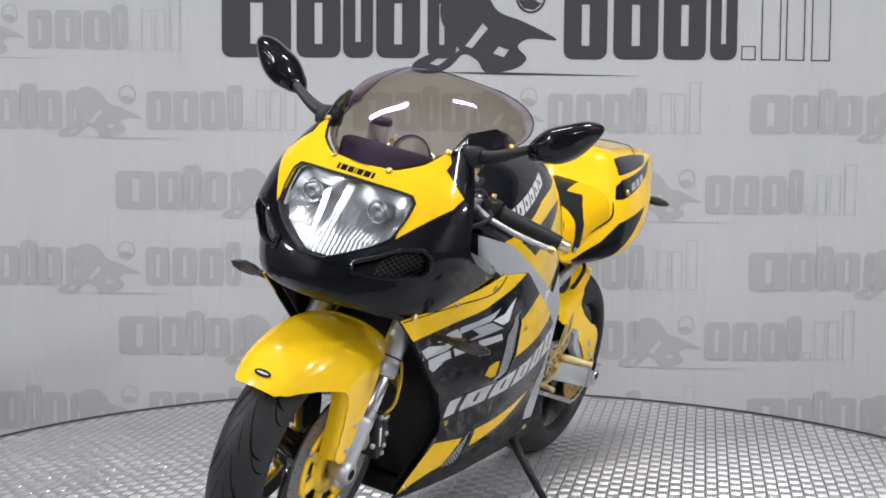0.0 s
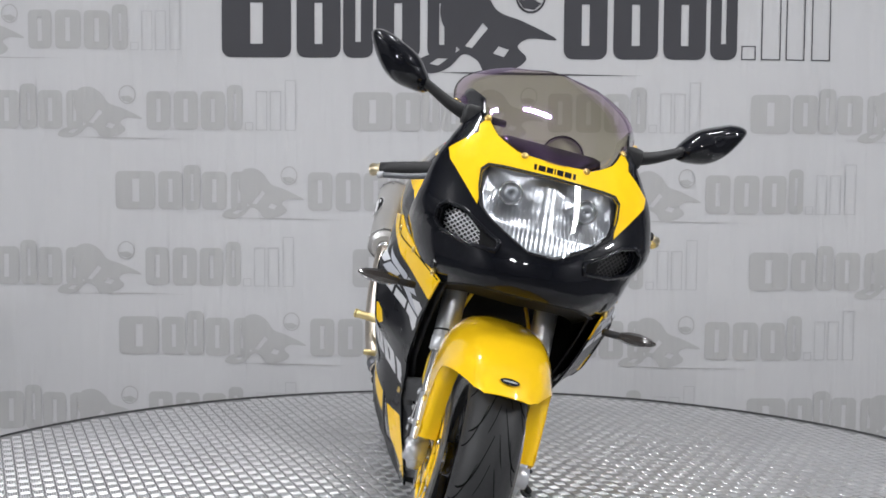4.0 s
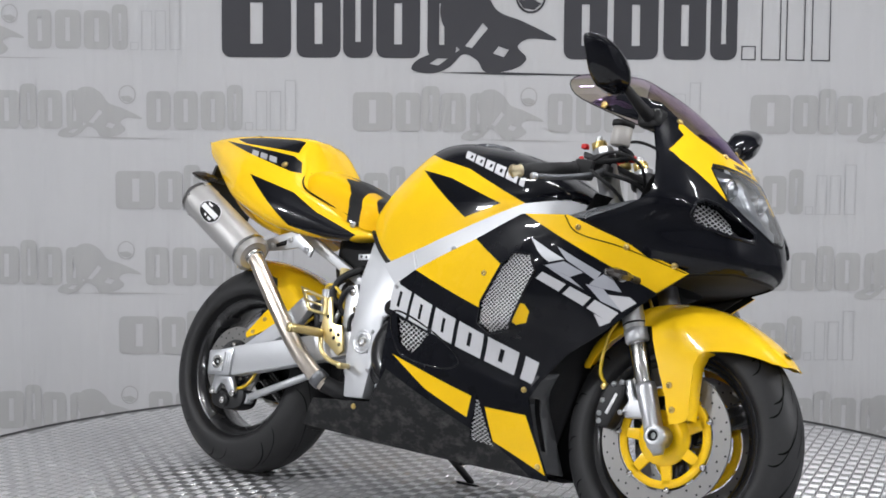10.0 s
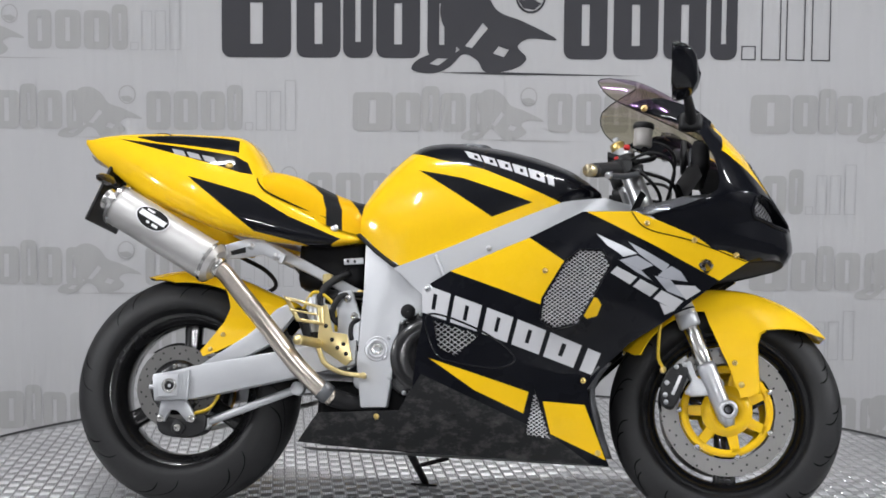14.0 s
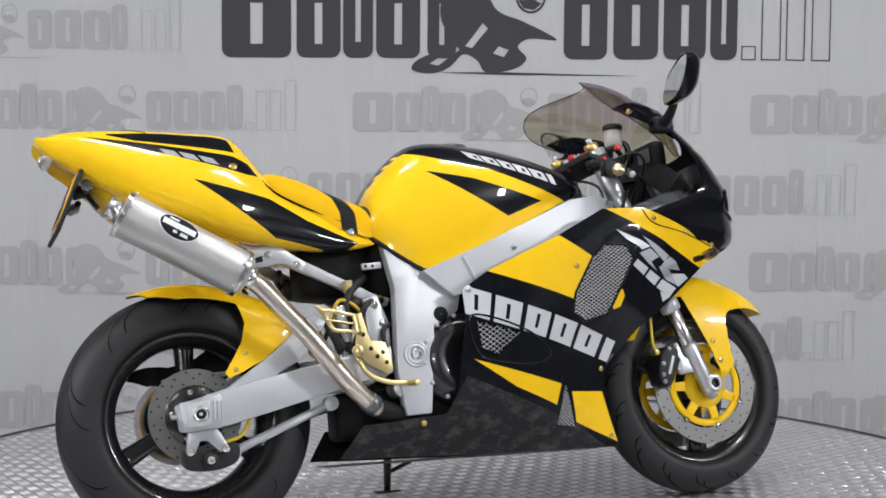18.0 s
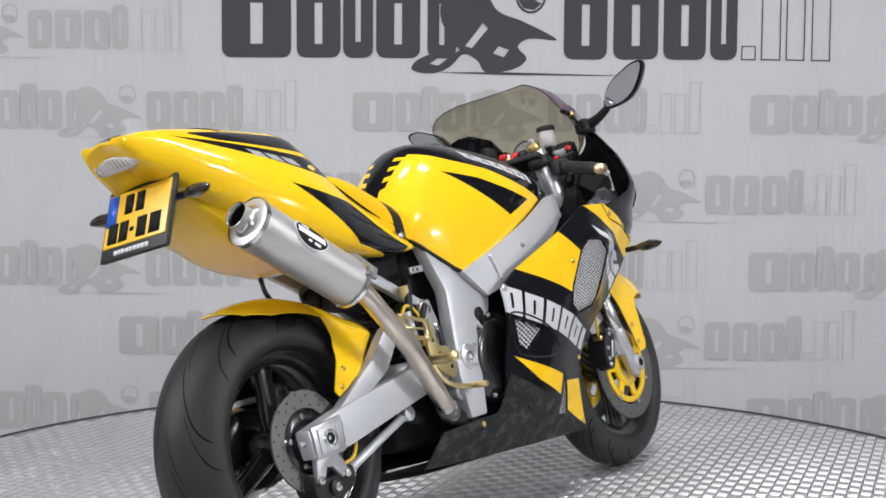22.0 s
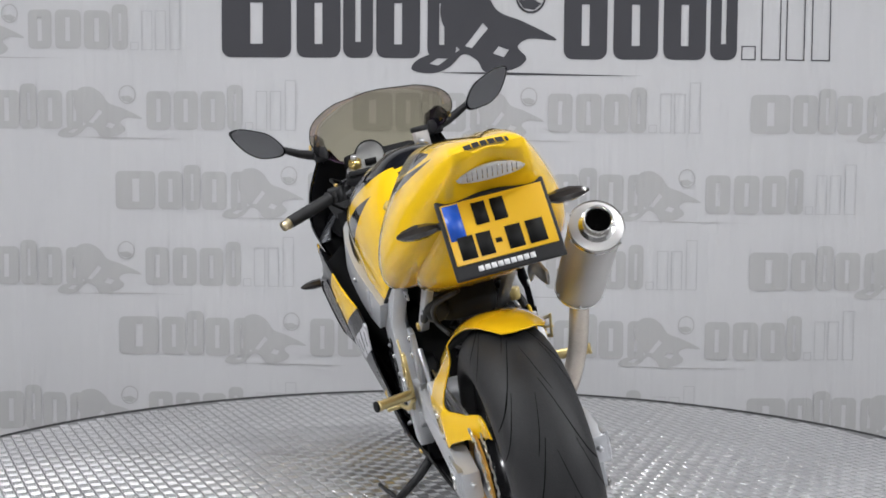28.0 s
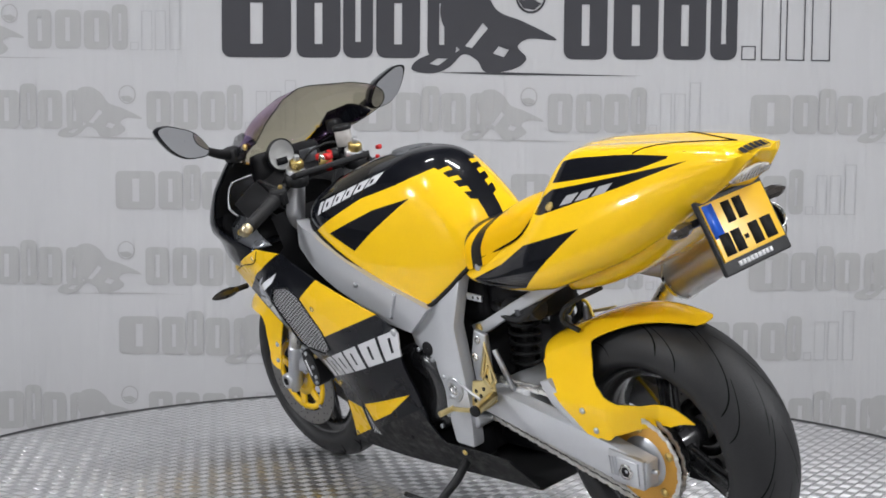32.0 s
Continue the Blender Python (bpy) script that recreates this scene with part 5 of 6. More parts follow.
for k in range(5):
    a = 2 * math.pi * k / 5 + 0.5
    bolt((AXR[0] + 0.056 * math.cos(a), -0.107, AXR[2] + 0.056 * math.sin(a)), (0, -1, 0), 0.006, steel, rear)

# --- fork, calipers and front mudguard
for s, side in SIDES:
    top, mid, low, end = Vector((0.420, s * 0.102, 0.952)), Vector((0.598, s * 0.105, 0.498)), Vector((0.640, s * 0.106, 0.392)), Vector((0.688, s * 0.108, 0.272))
    ax = (low - top).normalized()
    fork = part("fork_leg", moved(rod(top, mid, 0.0265, 24), FRONT), forkgrey, bike, "grey upside-down fork leg")
    part("fork_band", moved(rod(mid - ax * 0.030, mid + ax * 0.004, 0.0275, 24), FRONT), satin, fork)
    part("fork_seal", moved(rod(mid - ax * 0.044, mid - ax * 0.036, 0.0282, 24), FRONT), inner, fork)
    part("stanchion", moved(rod(mid, low + ax * 0.03, 0.0215, 24), FRONT), steel, fork, "polished fork stanchion")
    part("axle_lug", moved(tube([low - ax * 0.012, low, low + ax * 0.05, end, end + ax * 0.022], [0.022, 0.0235, 0.0225, 0.022, 0.012], 20), FRONT), alu, fork, "silver axle lug")
    e = AXF + Vector((0, s * 0.108, 0))
    part("axle_boss", moved(revolve([(s * 0.09, 0.012), (s * 0.09, 0.026), (s * 0.134, 0.0235), (s * 0.136, 0.018), (s * 0.136, 0.012)], (AXF[0], 0, AXF[2]), "y", 28), FRONT), alu, fork)
    part("axle_end", moved(revolve([(s * 0.114, 0.001), (s * 0.128, 0.011), (s * 0.1365, 0.012), (s * 0.1365, 0.008), (s * 0.114, 0.007)], (AXF[0], 0, AXF[2]), "y", 20, False), FRONT), inner, fork)
    cap = part("fork_cap", rod((0.4155, s * 0.102, 0.950), (0.408, s * 0.102, 0.972), 0.020, 6), gold, fork)
    part("adjuster", rod((0.408, s * 0.102, 0.972), (0.404, s * 0.102, 0.986), 0.009, 12), alu, fork)
    # caliper on its bracket
    cal = part("brake_caliper", moved(slab(blob([(0.530, 0.300), (0.560, 0.290), (0.580, 0.335), (0.595, 0.385), (0.575, 0.402), (0.548, 0.390), (0.528, 0.345)], 2), s * 0.058, s * 0.122, 0.008), FRONT), plastic, bike, "dark brake caliper")
    part("caliper_bracket", moved(slab([(0.578, 0.400), (0.600, 0.410), (0.615, 0.370), (0.655, 0.350), (0.655, 0.325), (0.600, 0.320), (0.588, 0.335), (0.602, 0.360)], s * 0.096, s * 0.112, 0.004), FRONT), alu, cal)
    for a, b in ((0.565, 0.392), (0.542, 0.352), (0.538, 0.322), (0.540, 0.304), (0.592, 0.330), (0.585, 0.398)):
        v = FRONT @ Vector((a, s * 0.122, b))
        bolt(v, (0, s, 0), 0.0055, alu, cal)
    part("caliper_mark", moved(box((-0.004, s * 0.1222, -0.026), (0.004, s * 0.1228, 0.026), 0.0, Matrix.Translation((0.566, 0, 0.347)) @ Matrix.Rotation(radians(22), 4, "Y")), FRONT), bar_white, cal)
    part("brake_hose", moved(tube(smooth_path([(0.535, s * 0.10, 0.385), (0.520, s * 0.115, 0.42), (0.525, s * 0.112, 0.50), (0.535, s * 0.09, 0.56), (0.50, s * 0.05, 0.66)], 6), 0.0042, 8), FRONT), hose, cal, "yellow braided brake hose")
    bj = FRONT @ Vector((0.533, s * 0.10, 0.385))
    part("hose_banjo", rod(bj - Vector((0, s * 0.012, 0)), bj + Vector((0, s * 0.014, 0)), 0.008, 12), gold, cal)
part("axle", moved(rod(AXF + Vector((0, -0.10, 0)), AXF + Vector((0, 0.10, 0)), 0.011), FRONT), steel, front)


def guard_at(a, v):
    """Mudguard crown: a degrees up from ahead, v -1 to 1 across."""
    r = curve_at([38, 60, 85, 110, 135, 150], [0.318, 0.314, 0.314, 0.318, 0.312, 0.300], a)
    wd = curve_at([38, 50, 75, 100, 130, 150], [0.060, 0.082, 0.104, 0.108, 0.104, 0.095], a)
    drop_r = curve_at([38, 55, 75, 110, 150], [0.018, 0.036, 0.055, 0.060, 0.050], a)
    rr = r - drop_r * (0.35 * abs(v) ** 1.6 + 0.65 * abs(v) ** 4.5)
    over = max(0, abs(v) - 1)
    if over:
        f = min(1, over / 0.3)
        rr = r - drop_r - 0.2 * over
        wd += (0.106 - wd) * f * f * (3 - 2 * f) + 0.02 * (1 - math.exp(-4 * over))
    return (AXF[0] + rr * math.cos(radians(a)), wd * math.copysign(min(1, abs(v)) ** 0.85, v), AXF[2] + rr * math.sin(radians(a)))


def guard_param(x, w):
    """Where a point of the side view lies on the leg of the guard."""
    a, rad = math.degrees(math.atan2(w - AXF[2], x - AXF[0])), math.hypot(w - AXF[2], x - AXF[0])
    edge = Vector((guard_at(a, 1)[0] - AXF[0], guard_at(a, 1)[2] - AXF[2])).length
    return (a, 1 + (edge - rad) / 0.2)


LEG = [(0.882, 0.492), (0.836, 0.496), (0.800, 0.493), (0.778, 0.489), (0.764, 0.480), (0.756, 0.455), (0.757, 0.41), (0.759, 0.37), (0.760, 0.334), (0.742, 0.323), (0.720, 0.318), (0.706, 0.355), (0.692, 0.395), (0.676, 0.43), (0.660, 0.466), (0.645, 0.50), (0.632, 0.535)]
half_g = [(38, 0.4), (38, 0.75), (41, 1)] + [guard_param(*p) for p in LEG] + [(109, 1), (148, 1), (150, 0.9)]
guard = part("front_mudguard", moved(sheet(half_g + [(a, -v) for a, v in half_g[::-1]], guard_at, 4, step_b=0.1, thick=0.003), FRONT), yellow, bike, "yellow front mudguard with legs beside the fork", sharp=60)
for s, side in SIDES:
    lip = [guard_at(*guard_param(*p)) for p in LEG[3:9]]
    part("guard_front", moved(grid_mesh("lip", [[(x - 0.002, s * (u - 0.001), w), (x + 0.005, s * (u - 0.006), w), (x + 0.009, s * (u - 0.020), w), (x + 0.006, s * max(0.078, u - 0.040), w)] for x, u, w in lip]), FRONT), yellow, guard, "rounded front of the guard leg")
    for a, b in ((0.706, 0.405), (0.722, 0.352)):
        bolt(FRONT @ Vector((a, s * guard_at(*guard_param(a, b))[1], b)), (0, s, 0), 0.0065, gold if s < 0 else alu, guard)
bd = Vector(guard_at(44, 0.0))
n = Vector((math.cos(radians(52)), 0, math.sin(radians(52))))
t = Vector((-n.z, 0, n.x))
ell = [FRONT @ (bd + n * 0.0022 + Vector((0, 0.020 * math.cos(a), 0)) + t * 0.009 * math.sin(a)) for a in (2 * math.pi * k / 20 for k in range(20))]
part("guard_badge", mesh_of("badge", ell, [tuple(range(20))]), bar_black, guard, "small oval dark badge")
ell2 = [FRONT @ (bd + n * 0.0030 + Vector((0, 0.015 * math.cos(a), 0)) + t * 0.0025 * math.sin(a)) for a in (2 * math.pi * k / 16 for k in range(16))]
part("badge_mark", mesh_of("mark", ell2, [tuple(range(16))]), alu, guard)

# --- handlebars, yokes, clocks
part("top_yoke", slab([(0.385, 0.945), (0.46, 0.920), (0.46, 0.905), (0.385, 0.928)], -0.13, 0.13, 0.004), plastic, bike, "black top yoke")
part("bottom_yoke", slab([(0.445, 0.74), (0.53, 0.70), (0.53, 0.67), (0.445, 0.71)], -0.14, 0.14, 0.006), inner, bike)
for s, side in SIDES:
    g0, g1 = Vector((0.430, s * 0.155, 0.893)), Vector((0.352, s * 0.328, 0.846))
    gd = (g1 - g0).normalized()
    bar = part("handlebar", tube(smooth_path([(0.425, s * 0.105, 0.912), (0.44, s * 0.13, 0.905), g0, g0 + gd * 0.05], 4), 0.0115, 12), plastic, bike, "black clip-on handlebar")
    part("grip", tube([g0 + gd * 0.045, g0 + gd * 0.050] + [g0 + gd * (0.055 + 0.012 * k) for k in range(11)] + [g1], [0.014, 0.0215] + [0.0185 if k % 2 else 0.0178 for k in range(11)] + [0.017], 18), rubber, bar, "black ribbed rubber grip")
    part("bar_end", tube([g1 - gd * 0.002, g1 + gd * 0.004, g1 + gd * 0.008, g1 + gd * 0.022, g1 + gd * 0.026, g1 + gd * 0.020], [0.014, 0.016, 0.0125, 0.0155, 0.0135, 0.006], 20), palegold, bar, "pale gold bar end")
    part("switch_box", box((-0.022, -0.022, -0.024), (0.022, 0.022, 0.022), 0.008, Matrix.Translation(g0 + gd * 0.02) @ Matrix.Rotation(s * radians(-24), 4, "Z")), plastic, bar)
    part("bar_clamp", rod((0.432, s * 0.102, 0.905), (0.421, s * 0.102, 0.935), 0.034, 20), plastic, bar, "black clamp round the fork")
    part("switch_lever", box((-0.006, -0.005, -0.02), (0.006, 0.005, 0.012), 0.002, Matrix.Translation(g0 + gd * 0.03 + Vector((-0.024, 0, 0.0)))), plastic, bar)
    part("switch_button", rod(g0 + gd * 0.018 + Vector((-0.012, 0, 0.02)), g0 + gd * 0.018 + Vector((-0.016, 0, 0.030)), 0.006, 10), red if s < 0 else gold, bar)
    lever = smooth_path([g0 + Vector((0.035, 0, -0.004)), g0 + gd * 0.05 + Vector((0.050, 0, -0.012)), g0 + gd * 0.12 + Vector((0.046, 0, -0.016)), g1 + Vector((0.040, 0, -0.012))], 5)
    part("lever", tube(lever, [0.008 - 0.0001 * k for k in range(16)], 10), alu if s > 0 else greydark, bar, "polished alloy lever" if s > 0 else "dark grey alloy lever")
    tip = lever[-1]
    part("lever_tip", rod(tip - gd * 0.006, tip + gd * 0.008, 0.0085, 12), gold if s > 0 else alu, bar)
    part("lever_perch", box((-0.02, -0.016, -0.014), (0.022, 0.016, 0.012), 0.005, Matrix.Translation(g0 + Vector((0.025, -s * 0.01, 0)))), alu if s > 0 else plastic, bar)
RES = Vector((0.474, -0.115, 0.960))
reservoir = part("fluid_reservoir", rod(RES, RES + Vector((0.002, 0, 0.048)), 0.024, 24), mat("milky plastic", (0.42, 0.40, 0.38), 0.35, vary=0.1), bike, "translucent brake fluid reservoir with a black cap")
part("cap", rod(RES + Vector((0.002, 0, 0.046)), RES + Vector((0.0025, 0, 0.062)), 0.0275, 24), plastic, reservoir)
part("reservoir_hose", tube(smooth_path([RES, RES + Vector((0.03, 0.01, -0.025)), (0.45, -0.17, 0.905)], 5), 0.007, 8), inner, reservoir)
cluster = part("instrument_panel", box((0.60, -0.115, 0.895), (0.645, 0.115, 0.985), 0.02, Matrix.Translation((0, 0, 0))), inner, bike, "black instrument panel with a round white dial")
part("dial", moved(revolve([(0, 0.044), (-0.004, 0.044), (-0.006, 0.040), (-0.003, 0.038), (-0.003, 0.001)], (0.588, 0.035, 0.970), "x", 36, False), Matrix()), white, cluster, "white dial")
# dark block for the dark part of the dial face
part("dial_patch", box((0.5805, 0.020, 0.942), (0.5835, 0.055, 0.962), 0.0), inner, cluster)
part("dial_ring", revolve([(-0.007, 0.043), (-0.010, 0.045), (-0.004, 0.048), (0.004, 0.047)], (0.588, 0.035, 0.970), "x", 36), plastic, cluster)
part("display", box((0.5955, -0.095, 0.925), (0.599, -0.035, 0.965), 0.002), greydark, cluster)
part("dash_panel", grid_mesh("dash", [[(0.60 + 0.02 * abs(u) - 0.02 * k, u * (0.20 - 0.01 * k), 0.945 - 0.03 * k - 0.08 * u * u) for u in (-1, -0.75, -0.5, -0.25, 0, 0.25, 0.5, 0.75, 1)] for k in range(3)]), inner, bike)
damper = part("steering_damper", rod((0.395, 0.012, 0.926), (0.440, -0.030, 0.962), 0.010, 16), red, bike, "red steering damper")
part("damper_rod", rod((0.440, -0.030, 0.962), (0.455, -0.070, 0.962), 0.005, 10), steel, damper)
part("damper_mount", box((0.395, -0.012, 0.948), (0.452, 0.012, 0.966), 0.006), red, damper)
part("damper_clamp", rod((0.440, -0.055, 0.955), (0.443, -0.030, 0.955), 0.014, 16), plastic, damper)
part("yoke_nut", rod((0.425, 0.0, 0.93), (0.418, 0.0, 0.956), 0.020, 6), gold, bike, "gold steering head nut")
part("kill_switch", box((0.426, -0.208, 0.930), (0.442, -0.193, 0.943), 0.004), red, bike, "red kill switch")
part("ignition", rod((0.425, 0, 0.94), (0.415, 0, 0.965), 0.018, 16), steel, bike, "ignition switch")
for k, s in enumerate((-1, 1)):
    part("cable", tube(smooth_path([(0.46, s * 0.17, 0.885), (0.55, s * 0.13, 0.86), (0.56, s * 0.06, 0.80), (0.48, s * 0.05, 0.74)], 6), 0.005, 8), inner, bike)

for s, side in SIDES:
    part("cable", tube(smooth_path([(0.425, s * 0.165, 0.905), (0.50, s * 0.175, 0.93), (0.555, s * 0.13, 0.90), (0.53, s * 0.06, 0.80)], 6), 0.0042, 8), plastic, bike, "black control cable")
    part("cable", tube(smooth_path([(0.43, s * 0.16, 0.888), (0.47, s * 0.20, 0.872), (0.52, s * 0.14, 0.82), (0.50, s * 0.06, 0.74)], 6), 0.0046, 8), plastic, bike, "black control cable")
part("cable", tube(smooth_path([(0.46, -0.115, 0.965), (0.52, -0.09, 0.975), (0.56, -0.03, 0.95), (0.55, 0.03, 0.88)], 6), 0.004, 8), plastic, bike, "black control cable")

# --- swingarm, chain, rear brake
ARM = [(-0.775, 0.330), (-0.665, 0.360), (-0.386, 0.416), (-0.24, 0.440), (-0.24, 0.375), (-0.364, 0.345), (-0.655, 0.276), (-0.765, 0.268)]
BRACE = [(-0.664, 0.355), (-0.525, 0.448), (-0.455, 0.515), (-0.430, 0.528), (-0.400, 0.508), (-0.43, 0.470), (-0.47, 0.420), (-0.56, 0.372)]
swing = part("swingarm", box((-0.40, -0.13, 0.35), (-0.27, 0.13, 0.43), 0.02), satin, bike, "silver braced swingarm")
for s, side in SIDES:
    part("arm", moved(slab(ARM, 0.118, 0.158, 0.006), Matrix.Diagonal((1, s, 1, 1))), satin, swing, sharp=35)
    part("brace", moved(slab(BRACE if s < 0 else [(-0.664, 0.355), (-0.555, 0.428), (-0.500, 0.478), (-0.470, 0.470), (-0.50, 0.420), (-0.58, 0.368)], 0.122, 0.150, 0.006), Matrix.Diagonal((1, s, 1, 1))), satin, swing, sharp=35)
    part("axle_block", moved(slab([(-0.770, 0.335), (-0.672, 0.350), (-0.672, 0.272), (-0.762, 0.266)], 0.150, 0.164, 0.004), Matrix.Diagonal((1, s, 1, 1))), alu, swing, "alloy chain adjuster block", sharp=35)
    for k in range(3):
        part("adjuster_mark", moved(box((-0.692 + 0.009 * k, 0.163, 0.290), (-0.689 + 0.009 * k, 0.1662, 0.334), 0.001), Matrix.Diagonal((1, s, 1, 1))), satin, swing)
    part("axle_plate", moved(slab([(-0.756, 0.330), (-0.700, 0.337), (-0.700, 0.280), (-0.752, 0.276)], 0.163, 0.168, 0.002), Matrix.Diagonal((1, s, 1, 1))), satin, swing)
    part("axle_nut", moved(revolve([(0.150, 0.020), (0.172, 0.019), (0.172, 0.012), (0.160, 0.010)], (AXR[0], 0, AXR[2]), "y", 6 if s > 0 else 24), Matrix.Diagonal((1, s, 1, 1))), steel, swing)
    part("axle_hollow", moved(revolve([(0.158, 0.011), (0.1722, 0.0108), (0.166, 0.001)], (AXR[0], 0, AXR[2]), "y", 16, False), Matrix.Diagonal((1, s, 1, 1))), inner, swing)
    part("adjuster_bolt", moved(rod((-0.786, 0.138, 0.304), (-0.768, 0.138, 0.304), 0.006, 8), Matrix.Diagonal((1, s, 1, 1))), alu, swing)
rcal = part("rear_caliper", slab(blob([(-0.752, 0.232), (-0.700, 0.222), (-0.640, 0.238), (-0.628, 0.218), (-0.640, 0.190), (-0.690, 0.176), (-0.742, 0.182), (-0.760, 0.206)], 4), -0.135, -0.078, 0.009), plastic, bike, "dark rear brake caliper")
part("caliper_arm", slab([(-0.748, 0.285), (-0.690, 0.285), (-0.668, 0.252), (-0.655, 0.225), (-0.676, 0.216), (-0.704, 0.244), (-0.722, 0.246), (-0.738, 0.214), (-0.756, 0.218), (-0.752, 0.250)], -0.146, -0.130, 0.004), alu, rcal, "forked alloy caliper bracket")
for a, b in ((-0.747, 0.222), (-0.664, 0.224), (-0.700, 0.200)):
    bolt((a, -0.147, b), (0, -1, 0), 0.0085, steel, rcal)
part("piston_cap", rod((-0.700, -0.132, 0.200), (-0.700, -0.145, 0.200), 0.018, 16), plastic, rcal)
part("torque_arm", rod((-0.640, -0.110, 0.215), (-0.395, -0.115, 0.312), 0.0105, 12), satin, rcal, "silver torque arm")
for p in ((-0.640, -0.110, 0.215), (-0.395, -0.115, 0.312)):
    part("arm_eye", rod(Vector(p) + Vector((0, -0.014, 0)), Vector(p) + Vector((0, 0.014, 0)), 0.018, 16), satin, rcal)
part("rear_hose", tube(smooth_path([(-0.665, -0.13, 0.238), (-0.62, -0.135, 0.255), (-0.59, -0.125, 0.31), (-0.54, -0.10, 0.40), (-0.44, -0.10, 0.47)], 6), 0.0045, 8), hose, rcal, "yellow brake hose")
SPR, SPF = 0.103, 0.042
CF = Vector((-0.16, 0.108, 0.398))
sprocket = part("sprocket", revolve([(0.104, 0.060), (0.104, SPR - 0.006), (0.109, SPR - 0.006), (0.109, 0.060)], (AXR[0], 0, AXR[2]), "y", 60), sprocket_m, rear, "orange-gold chain sprocket", sharp=40)
part("cush_carrier", revolve([(0.060, 0.022), (0.060, 0.088), (0.098, 0.094), (0.1025, 0.092), (0.1025, 0.022)], (AXR[0], 0, AXR[2]), "y", 40), wheelblack, rear, "black sprocket carrier")
part("sprocket_hub", revolve([(0.085, 0.02), (0.100, 0.066), (0.107, 0.064), (0.112, 0.03), (0.112, 0.02)], (AXR[0], 0, AXR[2]), "y", 32), alu, rear)
for k in range(5):
    a = 2 * math.pi * k / 5 + 0.3
    bolt((AXR[0] + 0.079 * math.cos(a), 0.110, AXR[2] + 0.079 * math.sin(a)), (0, 1, 0), 0.009, gold, rear)
path = []
ax_dir = (CF - Vector((AXR[0], 0.108, AXR[2])))
base_a = math.atan2(ax_dir.z, ax_dir.x)
off = math.asin((SPR - SPF) / math.hypot(ax_dir.x, ax_dir.z))
for k in range(41):
    a = base_a + math.pi / 2 + off * -1 + (math.pi + 2 * off) * k / 40
    path.append(Vector((AXR[0] + SPR * math.cos(a), 0.1065, AXR[2] + SPR * math.sin(a))))
for k in range(13):
    a = base_a - math.pi / 2 + off + (math.pi - 2 * off) * k / 12
    path.append(Vector((CF.x + SPF * math.cos(a), 0.1065, CF.z + SPF * math.sin(a))))
path.append(path[0])
lens_c = [0]
for p, q in zip(path, path[1:]):
    lens_c.append(lens_c[-1] + (q - p).length)
count = int(lens_c[-1] / 0.0159)
cv, cf = [], []
for k in range(count):
    L = lens_c[-1] * (k + 0.5) / count
    i = max(j for j in range(len(path) - 1) if lens_c[j] <= L)
    f = (L - lens_c[i]) / max(lens_c[i + 1] - lens_c[i], 1e-6)
    c, dr = path[i].lerp(path[i + 1], f), (path[i + 1] - path[i]).normalized()
    nr = Vector((-dr.z, 0, dr.x))
    for side in (-1, 1):
        y = side * (0.0062 if k % 2 else 0.0085)
        base = len(cv)
        for lift in (0, side * 0.002):
            for la, lb in ((-0.0115, 0), (-0.007, 0.0068), (0, 0.0045), (0.007, 0.0068), (0.0115, 0), (0.007, -0.0068), (0, -0.0045), (-0.007, -0.0068)):
                cv.append(c + dr * la + nr * lb + Vector((0, y + lift, 0)))
        cf += [tuple(range(base, base + 8)), tuple(range(base + 8, base + 16))] + [(base + j, base + (j + 1) % 8, base + 8 + (j + 1) % 8, base + 8 + j) for j in range(8)]
tagged(part("chain", mesh_of("chain", cv, cf, smooth=False), chainm, bike, "silver drive chain"), kind="stuff")

# --- hugger
def leg_u(a, b):
    low, along = min(1, max(0, (0.545 - b) / 0.12)), min(1, max(0, (a + 0.77) / 0.09))
    return 0.056 * low * low * (3 - 2 * low) * along


def hug_at(a, v):
    """Hugger crown: a degrees up from ahead, v -1 to 1 across; its legs lie beyond."""
    r = curve_at([30, 39, 47, 56, 75, 100, 118], [0.392, 0.378, 0.354, 0.338, 0.326, 0.325, 0.330], a)
    wd = curve_at([28, 50, 80, 118], [0.100, 0.102, 0.102, 0.094], a)
    over = max(0, abs(v) - 1)
    rr = r - 0.045 * min(1, abs(v)) ** 2.4 - 0.2 * over
    x, w = AXR[0] + rr * math.cos(radians(a)), AXR[2] + rr * math.sin(radians(a))
    if over:
        wd += min(1, over / 0.25) * leg_u(x, w) if v > 0 else min(1, over / 0.5) * (0.014 + 0.028 * min(1.2, max(0, 0.5 - w) / 0.1))
    return (x, wd * math.copysign(min(1, abs(v)) ** 0.85, v), w)


def hug_param(x, w, s):
    a, rad = math.degrees(math.atan2(w - AXR[2], x - AXR[0])), math.hypot(w - AXR[2], x - AXR[0])
    e = hug_at(a, 1)
    return (a, s * (1 + (math.hypot(e[0] - AXR[0], e[2] - AXR[2]) - rad) / 0.2))


